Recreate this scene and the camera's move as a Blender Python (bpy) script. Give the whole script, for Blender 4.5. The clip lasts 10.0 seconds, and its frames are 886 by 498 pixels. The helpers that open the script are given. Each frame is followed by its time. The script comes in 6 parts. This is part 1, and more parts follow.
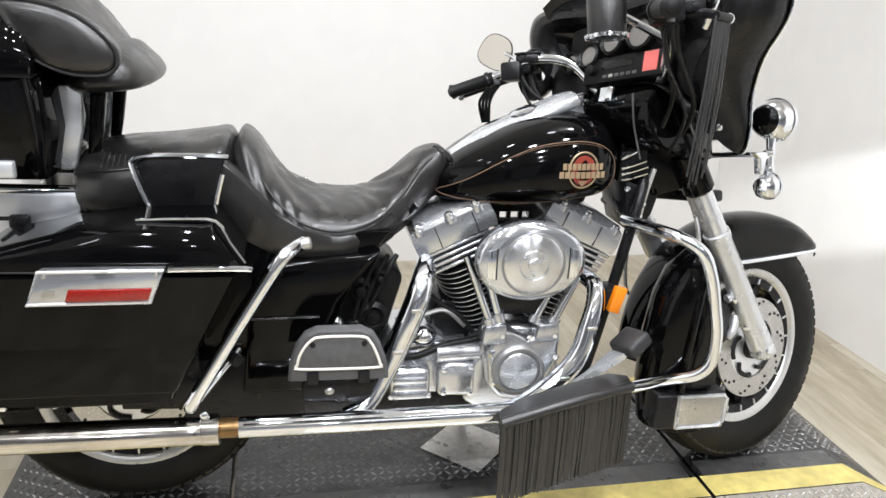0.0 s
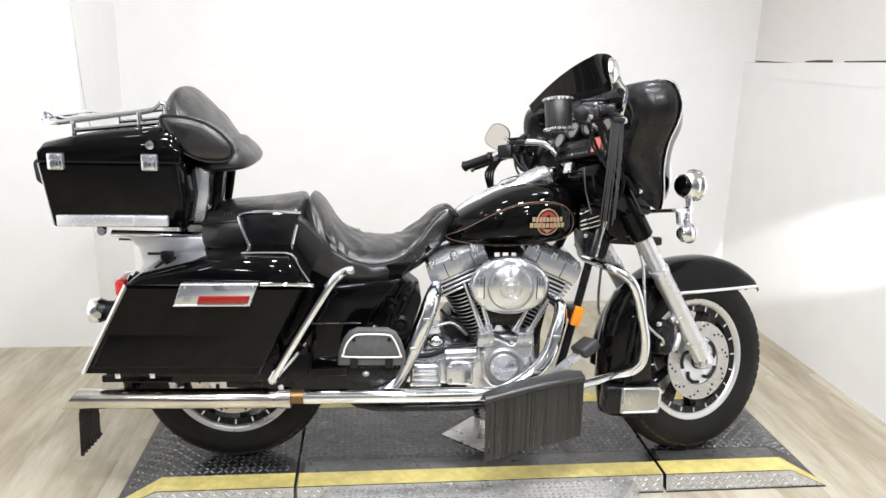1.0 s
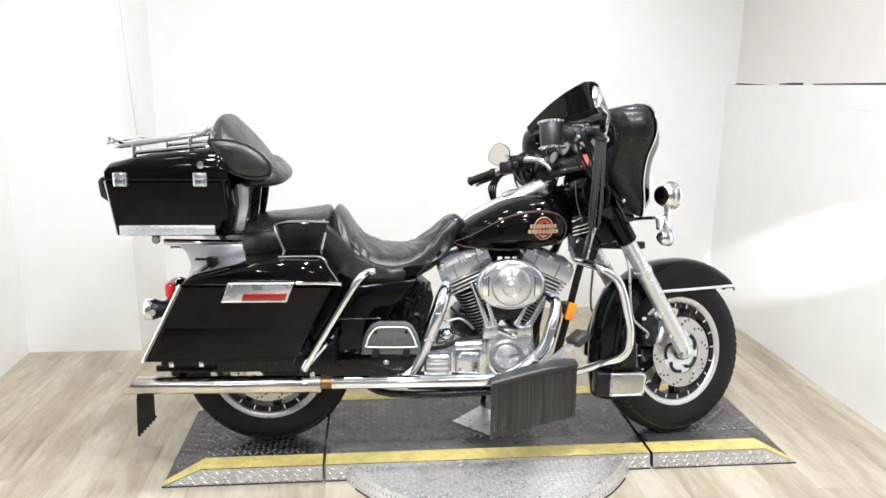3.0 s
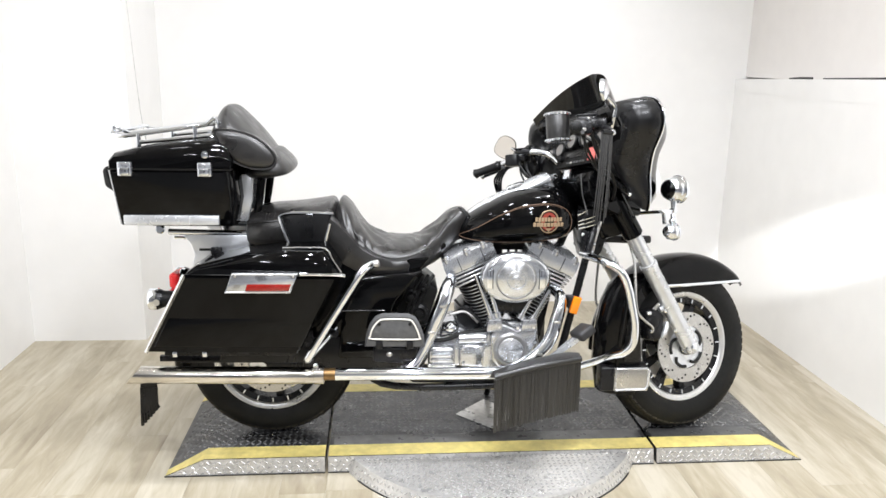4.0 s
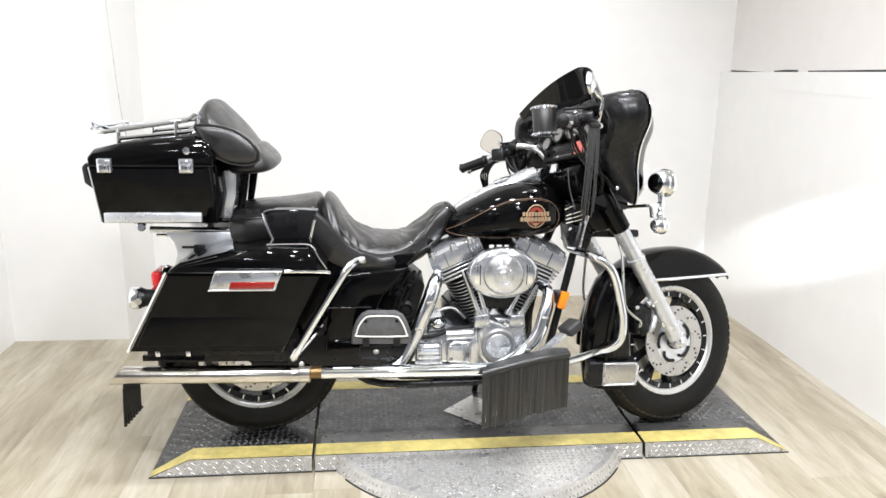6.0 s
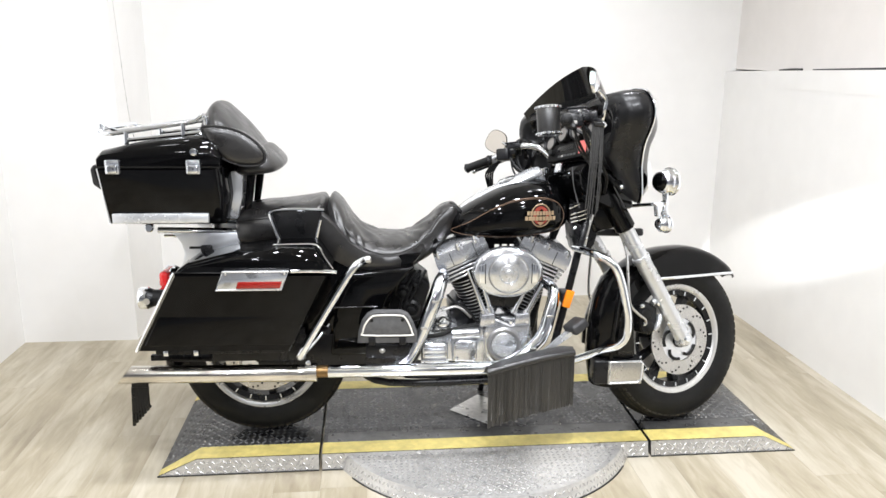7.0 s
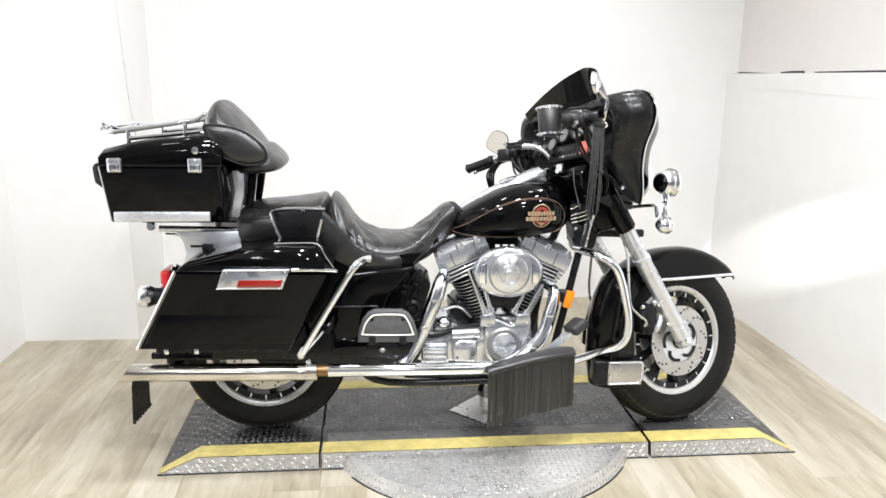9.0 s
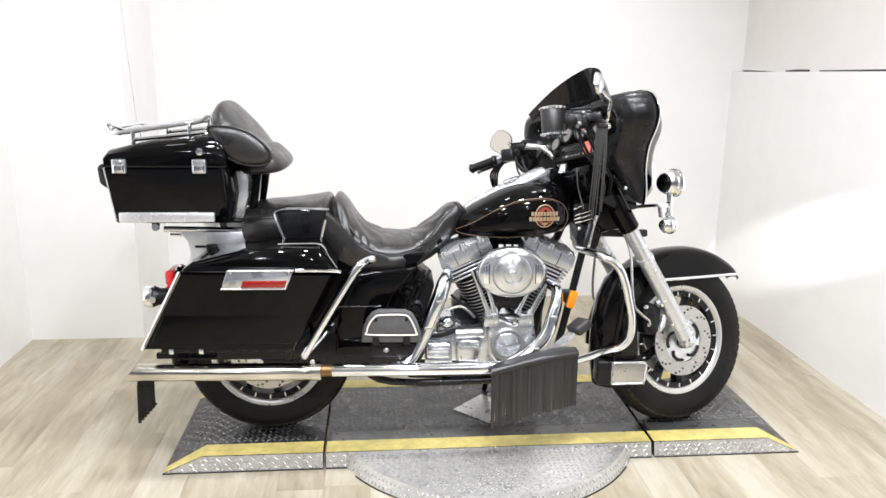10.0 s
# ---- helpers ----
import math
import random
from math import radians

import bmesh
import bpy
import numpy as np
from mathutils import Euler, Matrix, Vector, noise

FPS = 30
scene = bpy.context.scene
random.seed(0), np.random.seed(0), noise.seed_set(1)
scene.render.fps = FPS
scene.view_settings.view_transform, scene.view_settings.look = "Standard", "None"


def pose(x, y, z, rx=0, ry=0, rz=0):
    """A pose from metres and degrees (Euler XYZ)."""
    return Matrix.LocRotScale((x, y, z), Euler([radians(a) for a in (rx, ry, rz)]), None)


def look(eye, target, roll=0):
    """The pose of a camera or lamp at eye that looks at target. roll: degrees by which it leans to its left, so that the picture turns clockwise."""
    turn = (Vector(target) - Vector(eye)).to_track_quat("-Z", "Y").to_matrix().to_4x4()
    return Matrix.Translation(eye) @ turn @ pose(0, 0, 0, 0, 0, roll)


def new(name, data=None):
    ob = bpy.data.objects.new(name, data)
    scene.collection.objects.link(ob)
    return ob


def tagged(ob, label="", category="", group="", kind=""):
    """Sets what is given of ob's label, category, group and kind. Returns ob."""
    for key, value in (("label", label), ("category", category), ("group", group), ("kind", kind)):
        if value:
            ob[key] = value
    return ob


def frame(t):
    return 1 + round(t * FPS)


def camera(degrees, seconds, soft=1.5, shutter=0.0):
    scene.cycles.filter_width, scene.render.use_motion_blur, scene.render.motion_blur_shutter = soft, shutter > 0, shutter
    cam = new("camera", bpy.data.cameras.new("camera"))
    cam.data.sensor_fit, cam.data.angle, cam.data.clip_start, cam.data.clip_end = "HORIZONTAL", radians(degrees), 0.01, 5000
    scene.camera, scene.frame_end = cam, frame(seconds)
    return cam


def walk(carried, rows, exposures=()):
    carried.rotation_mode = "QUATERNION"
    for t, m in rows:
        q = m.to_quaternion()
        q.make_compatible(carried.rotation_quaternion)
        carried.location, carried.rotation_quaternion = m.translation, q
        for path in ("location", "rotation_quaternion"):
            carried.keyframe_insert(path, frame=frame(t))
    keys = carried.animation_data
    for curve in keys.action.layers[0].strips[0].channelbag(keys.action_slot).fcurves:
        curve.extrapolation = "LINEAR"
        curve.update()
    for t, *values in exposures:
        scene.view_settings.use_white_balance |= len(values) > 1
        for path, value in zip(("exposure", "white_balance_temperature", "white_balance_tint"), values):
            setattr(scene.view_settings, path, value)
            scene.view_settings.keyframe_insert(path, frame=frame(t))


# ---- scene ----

# ---------------------------------------------------------------- camera
cam = camera(60.0, 10.0)
PATH = [  # seconds, eye, yaw, pitch, roll
    (0.0, 0.1360, -1.5213, 1.3265, -12.65, -19.38, 3.00),
    (0.3, 0.1217, -1.7800, 1.3450, -11.00, -15.30, 0.20),
    (0.5, 0.1534, -1.9472, 1.4135, -10.04, -15.46, -0.13),
    (0.7, 0.1415, -2.0760, 1.4300, -9.43, -14.30, 0.30),
    (1.0, 0.2283, -2.2618, 1.4762, -6.04, -15.03, 1.36),
    (1.2, 0.2062, -2.3627, 1.4900, -5.47, -14.05, 0.60),
    (1.5, 0.1877, -2.4678, 1.5035, -4.58, -13.81, -0.10),
    (1.7, 0.1700, -2.5448, 1.5000, -5.30, -14.05, 0.03),
    (2.0, 0.1607, -2.6052, 1.5012, -5.73, -14.22, 0.56),
    (2.5, 0.1667, -2.6141, 1.513, -5.83, -13.4, 0.58),
    (4.0, 0.1853, -2.6018, 1.5059, -5.13, -14.07, 1.1),
    (4.5, 0.181, -2.6021, 1.5076, -5.17, -14.14, 0.96),
    (5.0, 0.1878, -2.565, 1.5189, -5.87, -15.17, 0.13),
    (5.5, 0.1831, -2.5662, 1.509, -6.52, -14.71, 0.98),
    (7.0, 0.1886, -2.5912, 1.4974, -5.71, -14.31, 0.54),
    (7.5, 0.1837, -2.5857, 1.4995, -5.87, -14.34, 0.69),
    (8.0, 0.1855, -2.5909, 1.4998, -5.8, -14.19, 0.79),
    (8.5, 0.1932, -2.5956, 1.4859, -5.56, -13.97, 0.84),
    (9.0, 0.1916, -2.597, 1.4883, -5.58, -14.11, 0.79),
    (9.5, 0.1963, -2.5996, 1.5006, -5.52, -14.26, 0.8),
    (10.0, 0.1975, -2.6003, 1.5032, -5.18, -14.38, 0.68),
]
EXPOSURES = [(0.0, -0.22), (0.5, -0.16), (1.0, -0.1), (2.0, -0.06), (2.5, -0.04), (4.0, 0.0), (7.0, 0.01), (10.0, 0.0)]
walk(cam, [(t, pose(x, y, z, 90 + pitch, 0, yaw) @ pose(0, 0, 0, 0, 0, roll)) for t, x, y, z, yaw, pitch, roll in PATH], EXPOSURES)

# ---------------------------------------------------------------- light
world = bpy.data.worlds.new("world")
scene.world = world
world.use_nodes = True
world.node_tree.nodes["Background"].inputs[0].default_value = (0.9, 0.95, 1.0, 1)
world.node_tree.nodes["Background"].inputs[1].default_value = 0.05


def area_lamp(name, at, target, sx, sy, watts, colour=(0.925, 0.945, 1.0)):
    data = bpy.data.lights.new(name, "AREA")
    data.shape, data.size, data.size_y, data.energy, data.color = "RECTANGLE", sx, sy, watts, colour
    ob = new(name, data)
    ob.matrix_world = look(at, target)
    return ob


# rows of small lamps under the ceiling of the bay, and of the hall behind the camera
for x, y, w in ((-1.1, -0.5, 2), (-0.4, -0.5, 15), (0.3, -0.5, 23), (1.0, -0.5, 20), (1.7, -0.5, 3), (-0.9, 0.5, 2), (0.0, 0.5, 5), (0.8, 0.5, 3), (1.6, 0.5, 2), (-0.6, -1.7, 33), (0.4, -1.7, 47), (1.4, -1.7, 31), (-1.6, -3.4, 9), (0.3, -3.4, 34), (2.2, -3.4, 20), (-1.6, -5.6, 26), (0.3, -5.6, 26), (2.2, -5.6, 26)):
    area_lamp("ceiling_light", (x, y, 2.78), (x, y, 0), 0.13, 0.13, w)
# an added lamp, outside the rows, that brightens the pier's side face
area_lamp("ceiling_light", (1.2, 0.6, 2.76), (-1.04, 1.7, 1.2), 0.13, 0.13, 22)
# an unseen spot, added to throw the bright pool on the side wall
pool = bpy.data.lights.new("pool_spot", "SPOT")
pool.energy, pool.spot_size, pool.spot_blend, pool.shadow_soft_size, pool.color = 1200, radians(8.4), 0.55, 0.03, (0.95, 0.97, 1)
pool_ob = new("pool_spot", pool)
pool_ob.matrix_world = look((1.84, -1.9, 1.75), (2.365, 0.78, 0.66))

# ---------------------------------------------------------------- materials
def material(name, colour, rough=0.5, metal=0.0, coat=0.0, grain=0.0, scale=60.0, bump=0.0, bump_scale=200.0, stain=0.0, stain_scale=6.0, vary=0.0, stretch=(1, 1, 1), rough_vary=0.0, spec=0.5):
    """Principled surface with grain and stains at two scales, fine relief, and a shift from piece to piece."""
    m = bpy.data.materials.new(name)
    m.use_nodes = True
    nt = m.node_tree
    b = nt.nodes["Principled BSDF"]
    b.inputs["Base Color"].default_value = (*colour, 1)
    b.inputs["Roughness"].default_value = rough
    b.inputs["Metallic"].default_value = metal
    b.inputs["Coat Weight"].default_value = coat
    b.inputs["Coat Roughness"].default_value = 0.03
    b.inputs["Specular IOR Level"].default_value = spec
    co = nt.nodes.new("ShaderNodeTexCoord")
    mp = nt.nodes.new("ShaderNodeMapping")
    mp.inputs["Scale"].default_value = stretch
    nt.links.new(co.outputs["Object"], mp.inputs["Vector"])

    def noise_tex(s, detail=4):
        n = nt.nodes.new("ShaderNodeTexNoise")
        n.inputs["Scale"].default_value, n.inputs["Detail"].default_value = s, detail
        nt.links.new(mp.outputs["Vector"], n.inputs["Vector"])
        return n.outputs["Fac"]

    def remap(sock, lo, hi):
        r = nt.nodes.new("ShaderNodeMapRange")
        r.inputs["From Min"].default_value, r.inputs["From Max"].default_value = 0.3, 0.7
        r.inputs["To Min"].default_value, r.inputs["To Max"].default_value = lo, hi
        nt.links.new(sock, r.inputs["Value"])
        return r.outputs["Result"]

    factors = []
    if grain:
        factors.append(remap(noise_tex(scale), 1 - grain, 1 + grain))
    if stain:
        factors.append(remap(noise_tex(stain_scale, 3), 1 - stain, 1 + stain * 0.5))
    if vary:
        info = nt.nodes.new("ShaderNodeObjectInfo")
        r = nt.nodes.new("ShaderNodeMapRange")
        r.inputs["To Min"].default_value, r.inputs["To Max"].default_value = 1 - vary, 1 + vary
        nt.links.new(info.outputs["Random"], r.inputs["Value"])
        factors.append(r.outputs["Result"])
    if factors:
        f = factors[0]
        for g in factors[1:]:
            mul = nt.nodes.new("ShaderNodeMath")
            mul.operation = "MULTIPLY"
            nt.links.new(f, mul.inputs[0]), nt.links.new(g, mul.inputs[1])
            f = mul.outputs[0]
        v = nt.nodes.new("ShaderNodeVectorMath")
        v.operation = "SCALE"
        v.inputs[0].default_value = colour
        nt.links.new(f, v.inputs["Scale"])
        nt.links.new(v.outputs[0], b.inputs["Base Color"])
    if rough_vary:
        nt.links.new(remap(noise_tex(stain_scale * 3, 5), max(rough - rough_vary, 0.02), rough + rough_vary), b.inputs["Roughness"])
    if bump:
        bn = nt.nodes.new("ShaderNodeBump")
        bn.inputs["Strength"].default_value, bn.inputs["Distance"].default_value = bump, 0.002
        nt.links.new(noise_tex(bump_scale, 3), bn.inputs["Height"])
        nt.links.new(bn.outputs[0], b.inputs["Normal"])
    return m


PAINT = material("gloss_black_paint", (0.0018, 0.0018, 0.002), 0.05, 0, 0.0, rough_vary=0.02, spec=0.21, bump=0.03, bump_scale=5)
SATIN = material("satin_black_vinyl", (0.0055, 0.0055, 0.006), 0.3, 0, 0.0, grain=0.15, bump=0.12, bump_scale=160, stain=0.25, rough_vary=0.08, spec=0.38)
LEATHER = material("black_leather", (0.0115, 0.0108, 0.0105), 0.33, 0, 0.0, grain=0.25, scale=120, bump=0.3, bump_scale=26, stain=0.3, rough_vary=0.1, spec=0.75)
FRINGE = material("worn_black_leather", (0.017, 0.0166, 0.0162), 0.37, 0, 0.0, spec=0.75, vary=0.45, grain=0.3, scale=80, bump=0.3, stain=0.25)
CHROME = material("chrome", (0.89, 0.92, 0.965), 0.06, 1.0, rough_vary=0.03)
WORN = material("worn_chrome", (0.72, 0.69, 0.64), 0.16, 1.0, stain=0.25, stain_scale=9, rough_vary=0.08)
ALLOY = material("cast_aluminium", (0.66, 0.675, 0.7), 0.2, 0.88, grain=0.05, scale=150, bump=0.12, stain=0.07, stain_scale=12, rough_vary=0.08)
SPUN = material("spun_aluminium", (0.83, 0.85, 0.88), 0.34, 0.8, rough_vary=0.05)
SLIDER = material("polished_slider", (0.7, 0.715, 0.73), 0.25, 0.65, rough_vary=0.06)
RADIAL = material("radial_spun_aluminium", (0.8, 0.82, 0.85), 0.26, 0.95)
RADIAL.node_tree.nodes["Principled BSDF"].inputs["Anisotropic"].default_value = 0.93
_t = RADIAL.node_tree.nodes.new("ShaderNodeTangent")
_t.direction_type, _t.axis = "RADIAL", "Y"
RADIAL.node_tree.links.new(_t.outputs[0], RADIAL.node_tree.nodes["Principled BSDF"].inputs["Tangent"])
RADIAL.node_tree.nodes["Principled BSDF"].inputs["Anisotropic Rotation"].default_value = 0.25
COVER = material("polished_cover", (0.66, 0.68, 0.71), 0.1, 0.85, rough_vary=0.04)
STEEL = material("brake_steel", (0.55, 0.54, 0.52), 0.3, 0.9, grain=0.1, scale=200, rough_vary=0.08)
BRASS = material("heat_stained_pipe", (0.27, 0.165, 0.07), 0.3, 0.85, stain=0.3, stain_scale=30)
BLACKMETAL = material("black_engine_enamel", (0.008, 0.008, 0.009), 0.3, 0.0, 0.0, grain=0.2, rough_vary=0.1, spec=0.3)
FIN = material("cylinder_fin", (0.016, 0.016, 0.017), 0.4, 0.2, grain=0.2)
RIM_METAL = material("machined_rim", (0.66, 0.66, 0.65), 0.3, 0.8, grain=0.04, rough_vary=0.06)
RING = material("dark_ring_metal", (0.3, 0.3, 0.3), 0.35, 0.7, grain=0.1, scale=150)
CONCRETE = material("hall_concrete", (0.3, 0.305, 0.31), 0.35, 0, grain=0.1, scale=9, stain=0.25, stain_scale=1.5)
PEDAL = material("worn_pedal_rubber", (0.032, 0.032, 0.033), 0.5, 0, grain=0.2, bump=0.2, stain=0.3)
PLASTIC = material("black_plastic", (0.007, 0.007, 0.007), 0.4, 0, grain=0.2, bump=0.1, rough_vary=0.06, spec=0.25)
GREYRUBBER = material("grey_rubber", (0.075, 0.075, 0.076), 0.6, 0, grain=0.15, bump=0.15)
TYRE = material("tyre_rubber", (0.0085, 0.0085, 0.0082), 0.52, 0, grain=0.2, scale=70, bump=0.15, stain=0.3, rough_vary=0.1, spec=0.22)
CREAM = material("cream_line", (0.75, 0.72, 0.66), 0.5)
GOLD = material("gold_pinstripe", (0.24, 0.15, 0.10), 0.3, 0.2)
TAN = material("tan_emblem", (0.4, 0.29, 0.18), 0.35, 0.3)
RED = material("red_enamel", (0.3, 0.05, 0.035), 0.25, 0, 0.5)
TAILLENS = material("tail_lens", (0.7, 0.03, 0.03), 0.15, 0, 0.3)
REDLENS = material("red_lens", (0.24, 0.012, 0.008), 0.14, 0, 0.4, grain=0.3, scale=220)
ORANGE = material("orange_reflector", (0.95, 0.27, 0.01), 0.2, 0, 0.5, grain=0.1, scale=200)
AMBER = material("amber_lens", (0.8, 0.28, 0.05), 0.15, 0, 1.0)
PINK = material("red_sticker", (0.75, 0.17, 0.15), 0.5)
MIRROR = material("mirror_glass", (0.84, 0.81, 0.77), 0.02, 1.0)
# mirror glass darkened by colour, to dim its reflection of the white wall
GREYMIRROR = material("dimmed_mirror_glass", (0.46, 0.43, 0.39), 0.03, 1.0)
DIAL = material("dial_face", (0.17, 0.16, 0.15), 0.3, 0, 0.8)
TINT = material("dark_windshield", (0.006, 0.006, 0.006), 0.04, 0, 0.0, spec=0.4)
WALL = material("white_wall_paint", (0.82, 0.81, 0.79), 0.55, 0, grain=0.015, scale=8, bump=0.05, bump_scale=60, stain=0.02, stain_scale=1.2)
# wall paint made greyer in place of the weaker light up there
UPPER = material("shaded_wall_paint", (0.75, 0.72, 0.69), 0.6, 0, grain=0.02, scale=8, bump=0.05)
CEILING = material("ceiling_paint", (0.8, 0.79, 0.77), 0.7, 0, grain=0.02)


def plank_material():
    """Grey oak laminate: long streaks of three tones, shifted from plank to plank."""
    mat = material("oak_laminate", (0.5, 0.43, 0.33), 0.32, bump=0.04, bump_scale=60, stretch=(1, 0.15, 1))
    nt = mat.node_tree
    b = nt.nodes["Principled BSDF"]
    co = nt.nodes.new("ShaderNodeTexCoord")
    info = nt.nodes.new("ShaderNodeObjectInfo")
    add = nt.nodes.new("ShaderNodeVectorMath")
    add.operation = "MULTIPLY_ADD"
    nt.links.new(info.outputs["Random"], add.inputs[0])
    add.inputs[1].default_value = (17.0, 31.0, 5.0)
    nt.links.new(co.outputs["Object"], add.inputs[2])
    mp = nt.nodes.new("ShaderNodeMapping")
    mp.inputs["Scale"].default_value = (1.0, 0.16, 1.0)
    nt.links.new(add.outputs[0], mp.inputs["Vector"])
    tones = []
    for scale, detail in ((6.0, 4), (26.0, 6)):
        n = nt.nodes.new("ShaderNodeTexNoise")
        n.inputs["Scale"].default_value, n.inputs["Detail"].default_value, n.inputs["Roughness"].default_value = scale, detail, 0.6
        n.inputs["Distortion"].default_value = 0.6
        nt.links.new(mp.outputs[0], n.inputs["Vector"])
        tones.append(n.outputs["Fac"])
    mix = nt.nodes.new("ShaderNodeMath")
    mix.operation = "MULTIPLY_ADD"
    nt.links.new(tones[1], mix.inputs[0])
    mix.inputs[1].default_value = 0.55
    soft = nt.nodes.new("ShaderNodeMath")
    soft.operation = "MULTIPLY_ADD"
    nt.links.new(tones[0], soft.inputs[0])
    soft.inputs[1].default_value, soft.inputs[2].default_value = 0.75, 0.14
    nt.links.new(soft.outputs[0], mix.inputs[2])
    shift = nt.nodes.new("ShaderNodeMath")
    shift.operation = "MULTIPLY_ADD"
    nt.links.new(info.outputs["Random"], shift.inputs[0])
    shift.inputs[1].default_value = 0.08
    nt.links.new(mix.outputs[0], shift.inputs[2])
    ramp = nt.nodes.new("ShaderNodeValToRGB")
    el = ramp.color_ramp.elements
    el[0].position, el[0].color = 0.55, (0.25, 0.208, 0.142, 1)
    el[1].position, el[1].color = 1.0, (0.53, 0.485, 0.39, 1)
    e = el.new(0.78)
    e.color = (0.38, 0.33, 0.235, 1)
    e = el.new(0.9)
    e.color = (0.455, 0.41, 0.312, 1)
    nt.links.new(shift.outputs[0], ramp.inputs[0])
    nt.links.new(ramp.outputs[0], b.inputs["Base Color"])
    return mat


PLANK = plank_material()
MAT = material("black_tread_plate", (0.025, 0.0255, 0.0265), 0.3, 0.0, grain=0.35, scale=60, bump=0.25, stain=0.45, stain_scale=5, rough_vary=0.12, spec=0.6)
DUSTY = material("worn_grey_deck", (0.075, 0.0745, 0.074), 0.34, 0.0, grain=0.3, scale=45, bump=0.2, stain=0.35, stain_scale=7, rough_vary=0.1, spec=0.8)
TREAD = material("dusty_tread_rubber", (0.032, 0.028, 0.021), 0.6, 0, grain=0.35, scale=60, stain=0.4, stain_scale=9, spec=0.25)
LUG = material("worn_black_lug", (0.36, 0.36, 0.362), 0.27, 0.5, grain=0.4, scale=30, stain=0.3, stain_scale=3)
PLATE = material("aluminium_tread_plate", (0.66, 0.65, 0.63), 0.32, 0.65, grain=0.15, scale=60, stain=0.1, stain_scale=5, rough_vary=0.1)
PLATELUG = material("worn_plate_lug", (0.72, 0.71, 0.69), 0.26, 0.7, grain=0.15, scale=60)
YELLOW = material("yellow_line_paint", (0.7, 0.585, 0.2), 0.5, 0, grain=0.12, scale=40, stain=0.22, stain_scale=9)
DARKLINE = material("dark_line", (0.03, 0.03, 0.03), 0.5)
HALL = material("hall_wall", (0.42, 0.42, 0.425), 0.6, grain=0.1, scale=4)
DARKPANEL = material("dark_panel_paint", (0.05, 0.052, 0.056), 0.4, 0, grain=0.1)
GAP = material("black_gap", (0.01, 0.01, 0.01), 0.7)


# ---------------------------------------------------------------- geometry
def finish(bm, angle=38):
    bmesh.ops.recalc_face_normals(bm, faces=bm.faces)
    for f in bm.faces:
        f.smooth = True
    for e in bm.edges:
        if len(e.link_faces) == 2 and e.calc_face_angle(0) > radians(angle):
            e.smooth = False
    return bm


def to_mesh(name, bm, mat):
    finish(bm)
    me = bpy.data.meshes.new(name)
    bm.to_mesh(me)
    bm.free()
    me.materials.append(mat)
    return me


def part(name, bm, mat, parent, label=""):
    ob = new(name, to_mesh(name, bm, mat))
    ob.parent = parent
    return tagged(ob, label) if label else ob


def thing(name, label, category, group="", kind="", m=None):
    ob = new(name)
    ob.empty_display_size = 0.1
    if m is not None:
        ob.matrix_world = m
    return tagged(ob, label, category, group, kind)


def structure(name, bm, mat, label, category="structure"):
    return tagged(new(name, to_mesh(name, bm, mat)), label, category, "", "structure")


def join(*bms):
    out = bms[0]
    for b in bms[1:]:
        me = bpy.data.meshes.new("tmp")
        b.to_mesh(me)
        out.from_mesh(me)
        bpy.data.meshes.remove(me)
        b.free()
    return out


def bevel(bm, w, seg=2, angle=30):
    edges = [e for e in bm.edges if len(e.link_faces) == 2 and e.calc_face_angle(0) > radians(angle)]
    if w and edges:
        bmesh.ops.bevel(bm, geom=edges, offset=w, segments=seg, profile=0.5, affect="EDGES", clamp_overlap=True)
    return bm


def box(x0, x1, y0, y1, z0, z1, w=0.0, seg=2):
    bm = bmesh.new()
    bmesh.ops.create_cube(bm, size=1, matrix=Matrix.Translation(((x0 + x1) / 2, (y0 + y1) / 2, (z0 + z1) / 2)) @ Matrix.Diagonal((abs(x1 - x0), abs(y1 - y0), abs(z1 - z0), 1)))
    return bevel(bm, w, seg)


def prism(outline, y0, y1, w=0.0, seg=2, inset=0.0):
    """An outline of (x, z) pushed from y0 to y1; inset shrinks the y0 face."""
    bm = bmesh.new()
    n = len(outline)
    mx, mz = sum(p[0] for p in outline) / n, sum(p[1] for p in outline) / n
    a = [bm.verts.new((mx + (x - mx) * (1 - inset), y0, mz + (z - mz) * (1 - inset))) for x, z in outline]
    b = [bm.verts.new((x, y1, z)) for x, z in outline]
    bm.faces.new(a), bm.faces.new(b[::-1])
    for i in range(n):
        bm.faces.new((a[i], b[i], b[(i + 1) % n], a[(i + 1) % n]))
    bmesh.ops.recalc_face_normals(bm, faces=bm.faces)
    return bevel(bm, w, seg)


def curve(points, steps=6, closed=False):
    """Catmull-Rom points through the given ones."""
    p = [Vector(q) for q in points]
    n = len(p)
    out = []
    for i in range(n if closed else n - 1):
        a, b, c, d = (p[(i - 1) % n], p[i], p[(i + 1) % n], p[(i + 2) % n]) if closed else (p[max(i - 1, 0)], p[i], p[i + 1], p[min(i + 2, n - 1)])
        for k in range(steps):
            t = k / steps
            out.append(0.5 * ((2 * b) + (c - a) * t + (2 * a - 5 * b + 4 * c - d) * t * t + (3 * b - 3 * c + d - a) * t**3))
    if not closed:
        out.append(p[-1])
    return out


